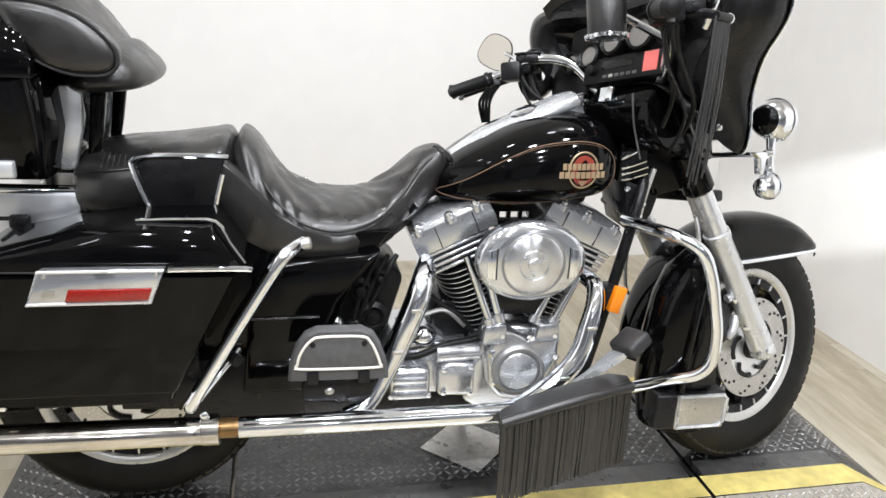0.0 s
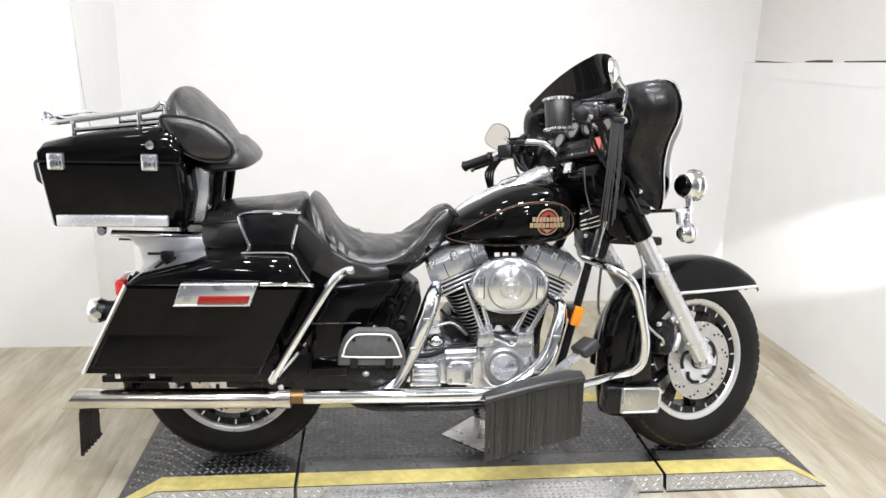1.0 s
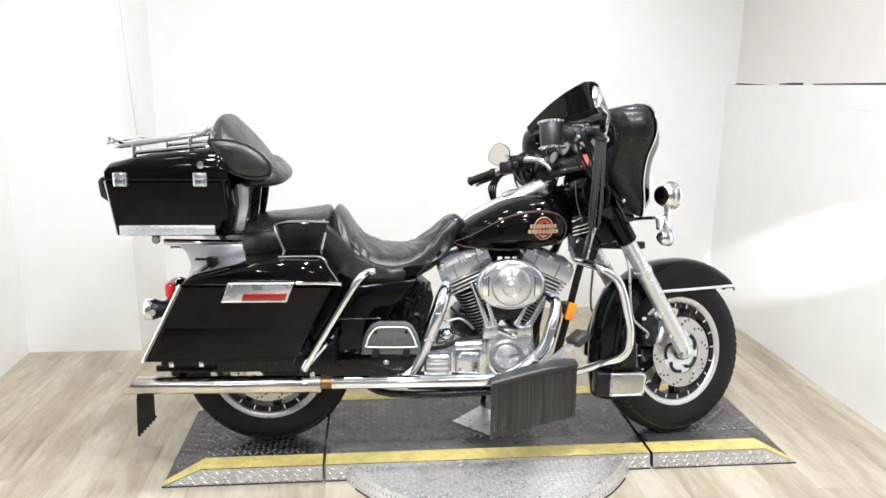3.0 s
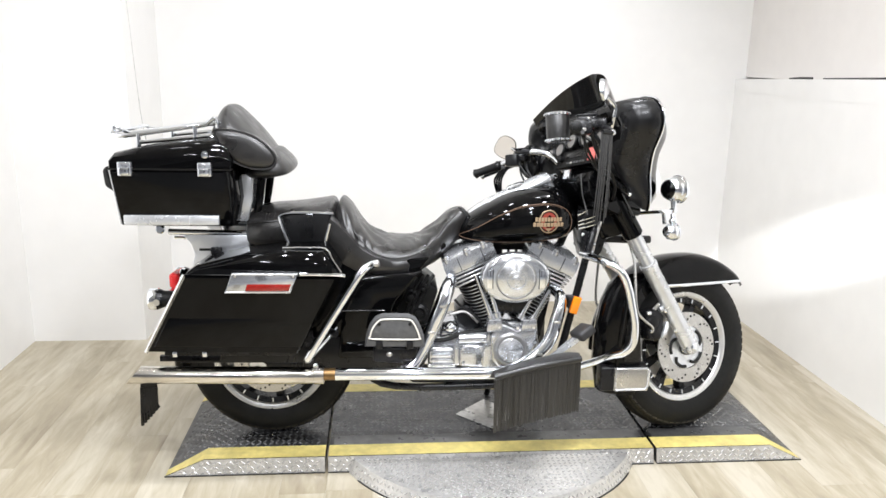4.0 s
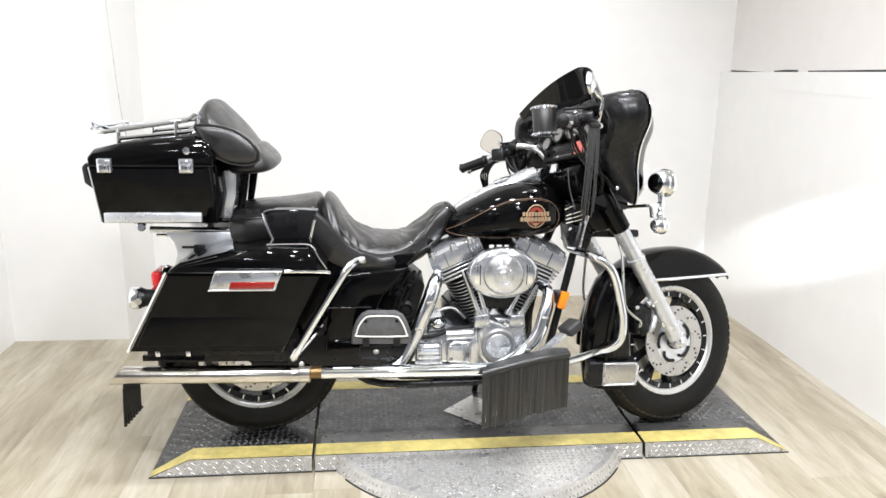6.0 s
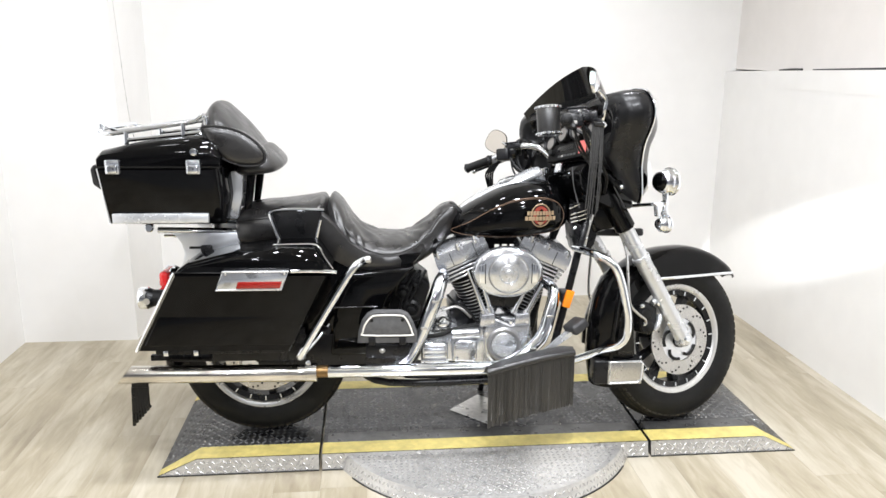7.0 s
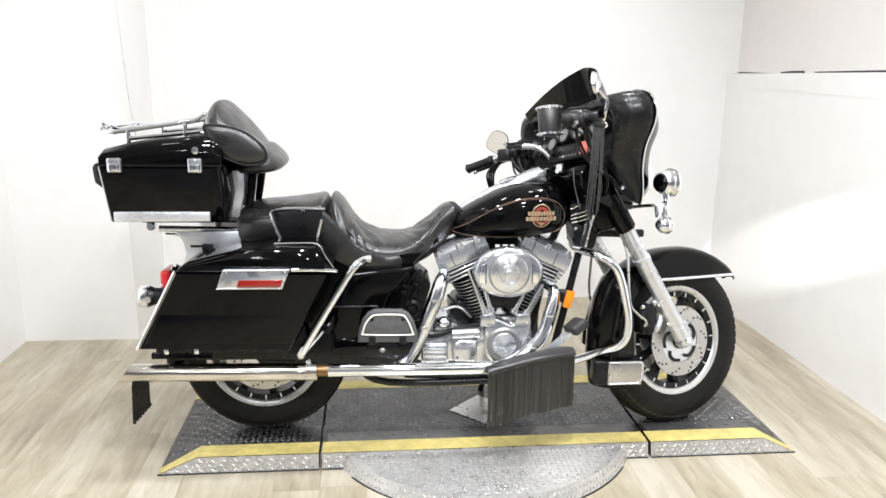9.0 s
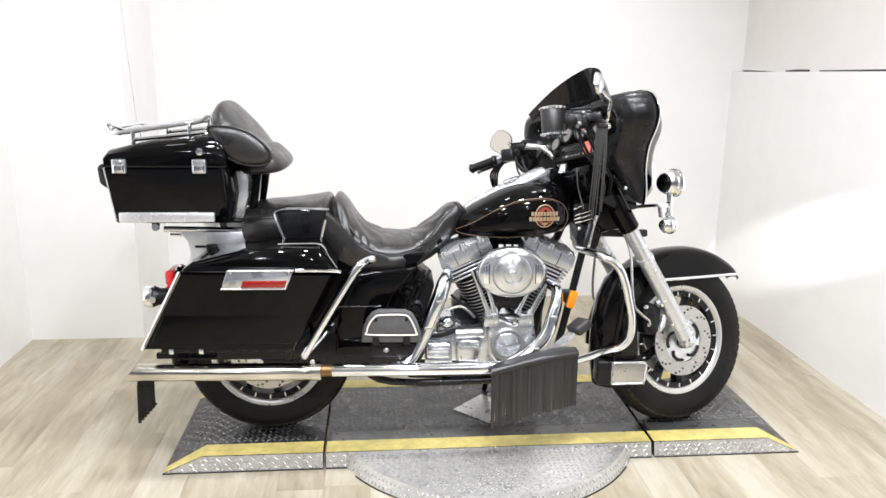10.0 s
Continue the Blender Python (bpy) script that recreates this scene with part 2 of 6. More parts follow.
def tube(points, r, seg=12, steps=5, closed=False, flat=1.0, smooth=True):
    """A round bar along points; r is one radius or one for each point; flat squeezes it along y."""
    pts = curve(points, steps, closed) if smooth and len(points) > 2 else [Vector(q) for q in points]
    n = len(pts)
    radii = [r] * n if isinstance(r, (int, float)) else [float(np.interp(i / max(n - 1, 1) * (len(r) - 1), range(len(r)), r)) for i in range(n)]
    bm = bmesh.new()
    rings = []
    up = None
    for i, p in enumerate(pts):
        d = (pts[(i + 1) % n] - pts[i - 1]) if closed else (pts[min(i + 1, n - 1)] - pts[max(i - 1, 0)])
        d.normalize()
        if up is None:
            up = d.orthogonal().normalized()
        up = (up - d * up.dot(d)).normalized()
        side = d.cross(up)
        ring = []
        for k in range(seg):
            a = 2 * math.pi * k / seg
            o = (up * math.cos(a) + side * math.sin(a)) * radii[i]
            ring.append(bm.verts.new((p.x + o.x, p.y + o.y * flat, p.z + o.z)))
        rings.append(ring)
    for i in range(n if closed else n - 1):
        a, b = rings[i], rings[(i + 1) % n]
        for k in range(seg):
            bm.faces.new((a[k], a[(k + 1) % seg], b[(k + 1) % seg], b[k]))
    if not closed:
        bm.faces.new(rings[0][::-1]), bm.faces.new(rings[-1])
    return bm


def loft(rings, closed=False, caps=True):
    """Skin over rings of equal length."""
    bm = bmesh.new()
    rows = [[bm.verts.new(p) for p in ring] for ring in rings]
    n = len(rows[0])
    for i in range(len(rows) if closed else len(rows) - 1):
        a, b = rows[i], rows[(i + 1) % len(rows)]
        for k in range(n):
            bm.faces.new((a[k], a[(k + 1) % n], b[(k + 1) % n], b[k]))
    if caps and not closed:
        bm.faces.new(rows[0][::-1]), bm.faces.new(rows[-1])
    return bm


def oval(x, yc, zc, hw, hu, hd, power=2.4, seg=28):
    """A ring across the bike at x: half width hw, height hu above and hd below zc."""
    ring = []
    for k in range(seg):
        a = 2 * math.pi * k / seg
        c, s = math.cos(a), math.sin(a)
        e = 2 / power
        ring.append((x, yc + hw * math.copysign(abs(c) ** e, c), zc + (hu if s > 0 else hd) * math.copysign(abs(s) ** e, s)))
    return ring


def stations(table, count, seg=28, power=2.4):
    """Rings between rows of (x, yc, zc, hw, hu, hd), eased along x."""
    rows = np.array(table, float)
    pts = [tuple(np.ravel(r)) for r in rows]
    out = []
    t = np.linspace(0, len(pts) - 1, count)
    for u in t:
        i = min(int(u), len(pts) - 2)
        k = u - i
        a, b, c, d = (rows[max(i - 1, 0)], rows[i], rows[i + 1], rows[min(i + 2, len(pts) - 1)])
        v = 0.5 * ((2 * b) + (c - a) * k + (2 * a - 5 * b + 4 * c - d) * k * k + (3 * b - 3 * c + d - a) * k**3)
        v[3:] = np.maximum(v[3:6], 0.002)
        out.append(oval(*[float(q) for q in v], power=power, seg=seg))
    return out


def lathe(profile, centre, axis=(0, -1, 0), seg=40, closed=False):
    """Turns (radius, height along axis) about an axis."""
    m = Matrix.Translation(centre) @ Vector((0, 0, 1)).rotation_difference(Vector(axis)).to_matrix().to_4x4()
    rings = [[m @ Vector((r * math.cos(2 * math.pi * k / seg), r * math.sin(2 * math.pi * k / seg), h)) for k in range(seg)] for r, h in profile]
    bm = loft(rings, closed=closed, caps=not closed)
    return bm


def ball(centre, rx, ry, rz, seg=20, rings=12):
    bm = bmesh.new()
    bmesh.ops.create_uvsphere(bm, u_segments=seg, v_segments=rings, radius=1, matrix=Matrix.Translation(centre) @ Matrix.Diagonal((rx, ry, rz, 1)))
    return bm


def turned(bm, m):
    bm.transform(m)
    return bm


def mirrored(bm):
    bm.transform(Matrix.Diagonal((1, -1, 1, 1)))
    bmesh.ops.reverse_faces(bm, faces=bm.faces)
    return bm

# ---------------------------------------------------------------- the room
X0, X1, Y0, Y1, YP, XP, H = -1.62, 2.365, -1.1, 2.0, 1.40, -1.044, 2.8
HX0, HX1, HY = -4.5, 5.0, -7.5   # the hall behind the camera
LEDGE = 1.42
structure("wall_north", box(XP, X1 + 0.6, Y1, Y1 + 0.12, 0, H), WALL, "plain white painted back wall behind the motorcycle")
structure("wall_pier", box(X0, XP, YP, Y1 + 0.12, 0, H), WALL, "white painted pier standing out from the back wall")
structure("wall_west", box(X0 - 0.12, X0, Y0, Y1 + 0.12, 0, H), WALL, "plain white painted side wall")
structure("wall_east", box(X1, X1 + 0.3, Y0, Y1, 0, 1.335), WALL, "white painted half-height side wall with a bright pool of light")
structure("wall_east_upper", box(X1 + 0.06, X1 + 0.3, Y0, Y1, LEDGE, H), UPPER, "wall set back above the half wall, greyed in place of shade")
bm = bmesh.new()
ends = [[bm.verts.new((x, y, z)) for x, z in ((X1 - 0.002, 1.335), (X1 + 0.06, 1.335), (X1 + 0.06, top), (X1 - 0.002, top))] for y, top in ((Y1 - 0.002, 1.408), (Y0, 1.49))]
bm.faces.new(ends[0]), bm.faces.new(ends[1][::-1])
for i in range(4):
    bm.faces.new((ends[0][i], ends[1][i], ends[1][(i + 1) % 4], ends[0][(i + 1) % 4]))
structure("trim", bevel(bm, 0.001, 1), WALL, "white board along the top of the half wall")
shelf = lambda y: 1.408 + (Y1 - y) * 0.0265
# added thin bars that draw the dark line along the half wall's top
for y0, y1 in ((1.42, 1.2), (1.1, -0.9)):
    bm = tube([(X1 + 0.02, y0, shelf(y0) + 0.004), (X1 + 0.02, (y0 + y1) / 2, shelf((y0 + y1) / 2) + 0.006), (X1 + 0.02, y1, shelf(y1) + 0.005)], [0.003, 0.006, 0.006], 8)
    tagged(new("cable", to_mesh("cable", bm, DARKLINE)), "thin dark line along the top of the half wall", "cable", "cables on the half wall")
structure("wall_south", box(HX0, HX1, HY - 0.12, HY, 0, H), HALL, "pale grey far wall of the hall behind the camera")
# unseen dark panels, added so that the chrome reflects dark streaks
structure("door_1", box(-2.5, -1.5, HY, HY + 0.04, 0, 2.1, 0.004), DARKPANEL, "unseen dark panel on the far wall for the chrome to reflect")
structure("door_2", box(0.6, 1.6, HY, HY + 0.04, 0, 2.1, 0.004), DARKPANEL, "unseen dark panel on the far wall for the chrome to reflect")
structure("wall_hall_west", box(HX0 - 0.12, HX0, HY, Y0, 0, H), HALL, "pale grey side wall of the hall")
structure("wall_hall_east", box(HX1, HX1 + 0.12, HY, Y0, 0, H), HALL, "pale grey side wall of the hall")
structure("wall_return_west", box(HX0, X0 - 0.12, Y0, Y0 + 0.12, 0, H), HALL, "pale grey wall beside the photo bay")
structure("wall_return_east", box(X1 + 0.3, HX1, Y0, Y0 + 0.12, 0, H), HALL, "pale grey wall beside the photo bay")
structure("ceiling", box(HX0 - 0.12, HX1 + 0.12, HY - 0.12, Y1 + 0.12, H, H + 0.1), CEILING, "plain white ceiling")
FY0 = -3.3   # edge of the laminate
floor = structure("floor", box(X0 - 0.5, X1 + 0.5, FY0, Y1 + 0.12, -0.1, -0.006), PLANK, "pale oak laminate plank floor", "floor")
structure("floor_hall", box(HX0 - 0.12, HX1 + 0.12, HY - 0.12, FY0, -0.1, -0.004), CONCRETE, "grey concrete floor of the hall behind the camera", "floor")
for x0, x1 in ((HX0 - 0.12, X0 - 0.5), (X1 + 0.5, HX1 + 0.12)):
    structure("floor_side", box(x0, x1, FY0, Y0 + 0.12, -0.1, -0.004), CONCRETE, "grey concrete floor beside the photo bay", "floor")

# ---------------------------------------------------------------- the turntable platform
HP = 0.0572          # height of the top
DEP = 0.645          # depth of the top
GL, GR = 0.0, 1.254  # joints between the three sections
XA, XB = -0.445, 1.715   # ends of the flat top
TA, TB = -0.585, 1.84    # tips on the floor
YB = -0.013          # foot of the front face


def lug(bm, x, y, z, turn, long=0.023, wide=0.0085, high=0.003):
    """One raised almond of tread plate."""
    c, s = math.cos(turn), math.sin(turn)
    rim = [bm.verts.new((x + c * u - s * v, y + s * u + c * v, z)) for u, v in ((-long / 2, 0), (0, -wide / 2), (long / 2, 0), (0, wide / 2))]
    top = bm.verts.new((x, y, z + high))
    for i in range(4):
        bm.faces.new((rim[i], rim[(i + 1) % 4], top))


def lug_field(x0, x1, y0, y1, z, pitch, inside=lambda x, y: True, long=0.023, high=0.003):
    bm = bmesh.new()
    for i in range(int((x1 - x0) / pitch) + 1):
        for j in range(int((y1 - y0) / pitch) + 1):
            x, y = x0 + i * pitch, y0 + j * pitch
            if inside(x, y):
                h = z(x, y) if callable(z) else z
                lug(bm, x, y, h, radians(45 if (i + j) % 2 else -45), long, 0.0085, high)
    return bm


def slab(x0, x1, t0=None, t1=None):
    """One section; t0 or t1 is where its end slopes down to on the floor."""
    a, b = (x0 if t0 is None else t0), (x1 if t1 is None else t1)
    bm = bmesh.new()
    lo = [bm.verts.new(p) for p in ((a, YB, 0), (b, YB, 0), (b, DEP + 0.013, 0), (a, DEP + 0.013, 0))]
    hi = [bm.verts.new(p) for p in ((x0, 0, HP), (x1, 0, HP), (x1, DEP, HP), (x0, DEP, HP))]
    bm.faces.new(lo[::-1]), bm.faces.new(hi)
    for i in range(4):
        bm.faces.new((lo[i], lo[(i + 1) % 4], hi[(i + 1) % 4], hi[i]))
    return bevel(bm, 0.0015, 1)


def top_height(x):
    if x < XA:
        return HP * (x - TA) / (XA - TA)
    if x > XB:
        return HP * (TB - x) / (TB - XB)
    return HP


def stripe(points, wide, lift=0.0012):
    """Painted line over the top and the sloping ends, along points (x, y)."""
    bm = bmesh.new()
    rows = []
    for (x, y), side in points:
        a = bm.verts.new((x, y, top_height(x) + lift))
        b = bm.verts.new((x + side[0] * wide, y + side[1] * wide, top_height(x + side[0] * wide) + lift))
        rows.append((a, b))
    for (a, b), (c, d) in zip(rows, rows[1:]):
        bm.faces.new((a, c, d, b))
    return bm


platform = thing("motorcycle_platform", "low black tread plate platform with yellow edge lines on the floor", "platform")
G = 0.006
for name, bm in (("rear_ramp", slab(XA, GL - G, t0=TA)), ("middle_deck", slab(GL + G, GR - G)), ("front_ramp", slab(GR + G, XB, t1=TB))):
    part(name, bm, MAT, platform)
dark = lambda x, y: (0.085 if x < GL else 0.16) < y < DEP - 0.08 and not (abs(x - GL) < 0.02 or abs(x - GR) < 0.02)
tagged(part("tread_pattern", lug_field(TA + 0.03, TB - 0.03, 0.02, DEP - 0.02, lambda x, y: top_height(x), 0.0225, dark, 0.0255, 0.0026), LUG, platform, "worn raised tread lugs"), kind="stuff")
# bare plate along the front face
for a, b, t0, t1 in ((XA, GL - G, TA, None), (GL + G, GR - G, None, None), (GR + G, XB, None, TB)):
    x0, x1 = (a if t0 is None else t0), (b if t1 is None else t1)
    bm = bmesh.new()
    bm.faces.new([bm.verts.new(p) for p in ((x0, YB - 0.002, 0.001), (x1, YB - 0.002, 0.001), (b, -0.002, HP + 0.0005), (a, -0.002, HP + 0.0005))])
    part("side_plate", bm, PLATE, platform, "bare aluminium tread plate edge")
bm = bmesh.new()
for i in range(int((TB - TA) / 0.021)):
    for j in range(3):
        x = TA + 0.03 + (i + 0.5 * (j % 2)) * 0.021
        z = 0.010 + 0.0165 * j
        if z < top_height(x) - 0.01 and abs(x - GL) > 0.02 and abs(x - GR) > 0.02:
            lug(bm, x, 0, 0, radians(38 if (i + j) % 2 else -38), 0.022, 0.0062, 0.0016)
            bm.verts.ensure_lookup_table()
            for v in list(bm.verts)[-5:]:
                u, w, hgt = v.co
                zz = z + w
                v.co = (u, YB - 0.003 - hgt + 0.013 * zz / HP, zz)
tagged(part("side_pattern", bm, PLATELUG, platform, "raised lugs on the bare edge"), kind="stuff")
part("front_line", stripe([((TA, YB + 0.004), (0.0, 0.5)), ((XA, 0.002), (0, 1)), ((GL - G, 0.002), (0, 1))], 0.085), YELLOW, platform, "yellow painted edge line")
part("front_line", stripe([((GL + G, 0.002), (0, 1)), ((GR - G, 0.002), (0, 1))], 0.083), YELLOW, platform, "yellow painted edge line")
part("front_line", stripe([((GR + G, 0.002), (0, 1)), ((XB, 0.002), (0, 1)), ((TB, YB + 0.004), (0, 0.5))], 0.085), YELLOW, platform, "yellow painted edge line")
part("back_line", stripe([((TA, DEP + 0.009), (0.0, -0.5)), ((XA, DEP - 0.002), (0, -1)), ((GL - G, DEP - 0.002), (0, -1))], 0.08), YELLOW, platform, "yellow painted edge line")
part("back_line", stripe([((GL + G, DEP - 0.002), (0, -1)), ((GR - G, DEP - 0.002), (0, -1))], 0.08), YELLOW, platform, "yellow painted edge line")
part("back_line", stripe([((GR + G, DEP - 0.002), (0, -1)), ((XB, DEP - 0.002), (0, -1)), ((TB, DEP + 0.009), (0, -0.5))], 0.08), YELLOW, platform, "yellow painted edge line")
# paler worn band between the front line and the tread
for x0, x1 in ((GL + 0.022, GR - 0.022), (GR + 0.022, XB - 0.01)):
    part("worn_band", box(x0, x1, 0.086, 0.158, HP - 0.004, HP + 0.0007, 0.0003, 1), DUSTY, platform, "worn grey band of the deck")
# bare square in the deck, standing on its corner
bm = bmesh.new()
cx, cy, r = 0.65, 0.322, 0.137
bm.faces.new([bm.verts.new((cx + r * u, cy + r * v, HP + 0.0026)) for u, v in ((-1, 0), (0, -1), (1, 0), (0, 1))])
part("deck_diamond", bm, PLATE, platform, "bare metal diamond let into the deck")

turntable = thing("turntable_disc", "round aluminium tread plate disc beside the platform", "turntable")
CX, CY, RB, RT = 0.6224, 0.264, 0.610, 0.588
bm = bmesh.new()
rings = [[(CX + r * math.cos(a), CY + r * math.sin(a), z) for a in np.linspace(math.pi * 1.02, math.pi * 1.98, 72)] for r, z in ((RB, 0.0), (RT, HP - 0.006))]
rows = [[bm.verts.new(p) for p in ring] for ring in rings]
for a, b, c, d in zip(rows[0], rows[0][1:], rows[1][1:], rows[1]):
    bm.faces.new((a, b, c, d))
bm.faces.new(rows[1])
bm.faces.new(rows[0][::-1])
bm.faces.new((rows[0][0], rows[1][0], rows[1][-1], rows[0][-1]))
bmesh.ops.bisect_plane(bm, geom=bm.verts[:] + bm.edges[:] + bm.faces[:], plane_co=(0, YB - 0.004, 0), plane_no=(0, 1, 0), clear_outer=True)
bmesh.ops.holes_fill(bm, edges=bm.edges)
part("disc", bm, PLATE, turntable)
round_in = lambda x, y: y < -0.018 and math.hypot(x - CX, y - CY) < RT - 0.02
tagged(part("disc_pattern", lug_field(CX - 0.6, CX + 0.6, CY - 0.6, 0.0, HP - 0.006, 0.0195, round_in, 0.02, 0.0019), PLATELUG, turntable, "raised tread lugs"), kind="stuff")
bm = bmesh.new()
for i in range(96):
    for j in range(2):
        a = math.pi * (1.03 + 0.94 * (i + 0.5 * j) / 96)
        z = 0.014 + 0.022 * j
        r = RB + (RT - RB) * z / (HP - 0.006) + 0.0006
        if CY + r * math.sin(a) < YB - 0.02:
            t = radians(45 if (i + j) % 2 else -45)
            rim = [((u * math.cos(t) - v * math.sin(t)), (u * math.sin(t) + v * math.cos(t))) for u, v in ((-0.009, 0), (0, -0.0033), (0.009, 0), (0, 0.0033))]
            put = lambda u, w, o: bm.verts.new((CX + (r + o) * math.cos(a) - u * math.sin(a), CY + (r + o) * math.sin(a) + u * math.cos(a), z + w))
            ring = [put(u, w, 0.0008 - 0.42 * w) for u, w in rim]
            top = put(0, 0, 0.0022)
            for k in range(4):
                bm.faces.new((ring[k], ring[(k + 1) % 4], top))
tagged(part("rim_pattern", bm, PLATELUG, turntable, "raised lugs round the edge"), kind="stuff")
# thin black strip put where shade darkens the foot of the plates
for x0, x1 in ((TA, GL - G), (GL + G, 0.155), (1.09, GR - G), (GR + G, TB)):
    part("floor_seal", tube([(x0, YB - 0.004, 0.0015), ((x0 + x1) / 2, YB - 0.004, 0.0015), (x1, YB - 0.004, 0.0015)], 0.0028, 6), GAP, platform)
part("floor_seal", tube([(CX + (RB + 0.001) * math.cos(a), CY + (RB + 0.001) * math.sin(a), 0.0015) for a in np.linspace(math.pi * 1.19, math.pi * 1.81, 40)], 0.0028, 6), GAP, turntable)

# ---------------------------------------------------------------- the motorcycle
LEANING, YAW = 0.035, -0.0283
ROOT = Matrix.Translation((-0.2387, 0.2449, HP)) @ Matrix.Rotation(YAW, 4, "Z") @ Matrix.Rotation(-LEANING, 4, "X")
bike = thing("motorcycle", "black touring motorcycle with chrome trim, saddlebags and top case", "motorcycle", m=ROOT)
REAR, FRONT = Vector((0.023, 0, 0.322)), Vector((1.634, 0, 0.334))
AXIS = Vector((-math.sin(radians(26)), 0, math.cos(radians(26))))
STEER = Matrix.Translation(FRONT) @ Matrix.Rotation(radians(28.6), 4, AXIS) @ Matrix.Translation(-FRONT)
FORK_TURN = Matrix.Translation((0.005, 0.055, -0.0105)) @ Matrix.Translation(FRONT) @ Matrix.Rotation(radians(22.6), 4, AXIS) @ Matrix.Translation(-FRONT)


def group(name, parent, label=""):
    ob = new(name)
    ob.empty_display_size = 0.05
    ob.parent = parent
    return tagged(ob, label) if label else ob


def fpart(name, bm, mat, parent, label=""):
    """A part of the wheel, fender or fork, which turns with the steering."""
    return part(name, turned(bm, FORK_TURN), mat, parent, label)


# ---- wheels
def tyre_mesh(c, R, half=0.066):
    inner = 0.212
    prof = []
    for r, h in ((inner, -0.048), (inner + 0.02, -0.058), (inner + 0.05, -half), (R - 0.03, -half + 0.004), (R - 0.012, -half + 0.018), (R - 0.003, -half * 0.45), (R, 0)):
        prof.append((r, h))
    prof += [(r, -h) for r, h in prof[-2::-1]]
    bm = lathe(prof + [(inner - 0.012, 0.03), (inner - 0.012, -0.03)], c, seg=72, closed=True)
    return bm


def tread_blocks(c, R, half=0.066, count=64):
    """Raised tread blocks over the shoulders of a tyre."""
    bm = bmesh.new()
    for k in range(count):
        a = 2 * math.pi * k / count
        for side in (-1, 1):
            for (h0, h1, r) in ((0.006, 0.03, R - 0.0005), (0.036, 0.058, R - 0.0095)):
                a0, a1 = a + (0.2 if h0 > 0.03 else 0.0) * 2 * math.pi / count, 0
                a1 = a0 + 2 * math.pi / count * 0.74
                sk = 0.35 * 2 * math.pi / count
                vs = []
                for rr in (r - 0.012, r + 0.0012):
                    for ang, h in ((a0, h0), (a1, h0), (a1 + sk, h1), (a0 + sk, h1)):
                        drop = 0 if h < 0.03 else (0.006 if h < 0.04 else 0.0195)
                        q = rr - drop + (0.009 if h0 > 0.03 else 0)
                        vs.append(bm.verts.new((c.x + q * math.cos(ang), side * h, c.z + q * math.sin(ang))))
                bm.faces.new(vs[4:])
                for i in range(4):
                    bm.faces.new((vs[i], vs[(i + 1) % 4], vs[4 + (i + 1) % 4], vs[4 + i]))
    return bm


def rim_mesh(c):
    prof = [(0.196, -0.044), (0.206, -0.052), (0.219, -0.054), (0.224, -0.05), (0.222, -0.044), (0.214, -0.03), (0.2, 0.0), (0.214, 0.03), (0.222, 0.044), (0.224, 0.05), (0.219, 0.054), (0.206, 0.052), (0.196, 0.044), (0.19, 0.02), (0.19, -0.02)]
    return lathe(prof, c, seg=72, closed=True)


def inner_rim(c):
    return lathe([(0.176, -0.038), (0.197, -0.045), (0.191, -0.02), (0.191, 0.02), (0.197, 0.045), (0.176, 0.038)], c, seg=64, closed=True)


def spoke_mesh(c, a):
    bm = loft([[(r, -w, -t), (r, w, -t), (r, w, t), (r, -w, t)] for r, w, t in ((0.04, 0.018, 0.016), (0.1, 0.013, 0.009), (0.18, 0.02, 0.013))])
    bevel(bm, 0.003, 1)
    return turned(bm, Matrix.Translation(c) @ Matrix.Rotation(a, 4, "Y"))


def ring_plate(c, r0, r1, y0, y1, seg=56):
    return lathe([(r0, -y0), (r1, -y0), (r1, -y1), (r0, -y1)], (c.x, 0, c.z), seg=seg, closed=True)


def holes(c, y, rows, size=0.0042):
    bm = bmesh.new()
    for r, count, ph in rows:
        for k in range(count):
            a = 2 * math.pi * (k + ph) / count
            bmesh.ops.create_cone(bm, segments=8, radius1=size, radius2=size, depth=0.002, cap_ends=True,
                                  matrix=Matrix.Translation((c.x + r * math.cos(a), y, c.z + r * math.sin(a))) @ Matrix.Rotation(radians(90), 4, "X"))
    return bm


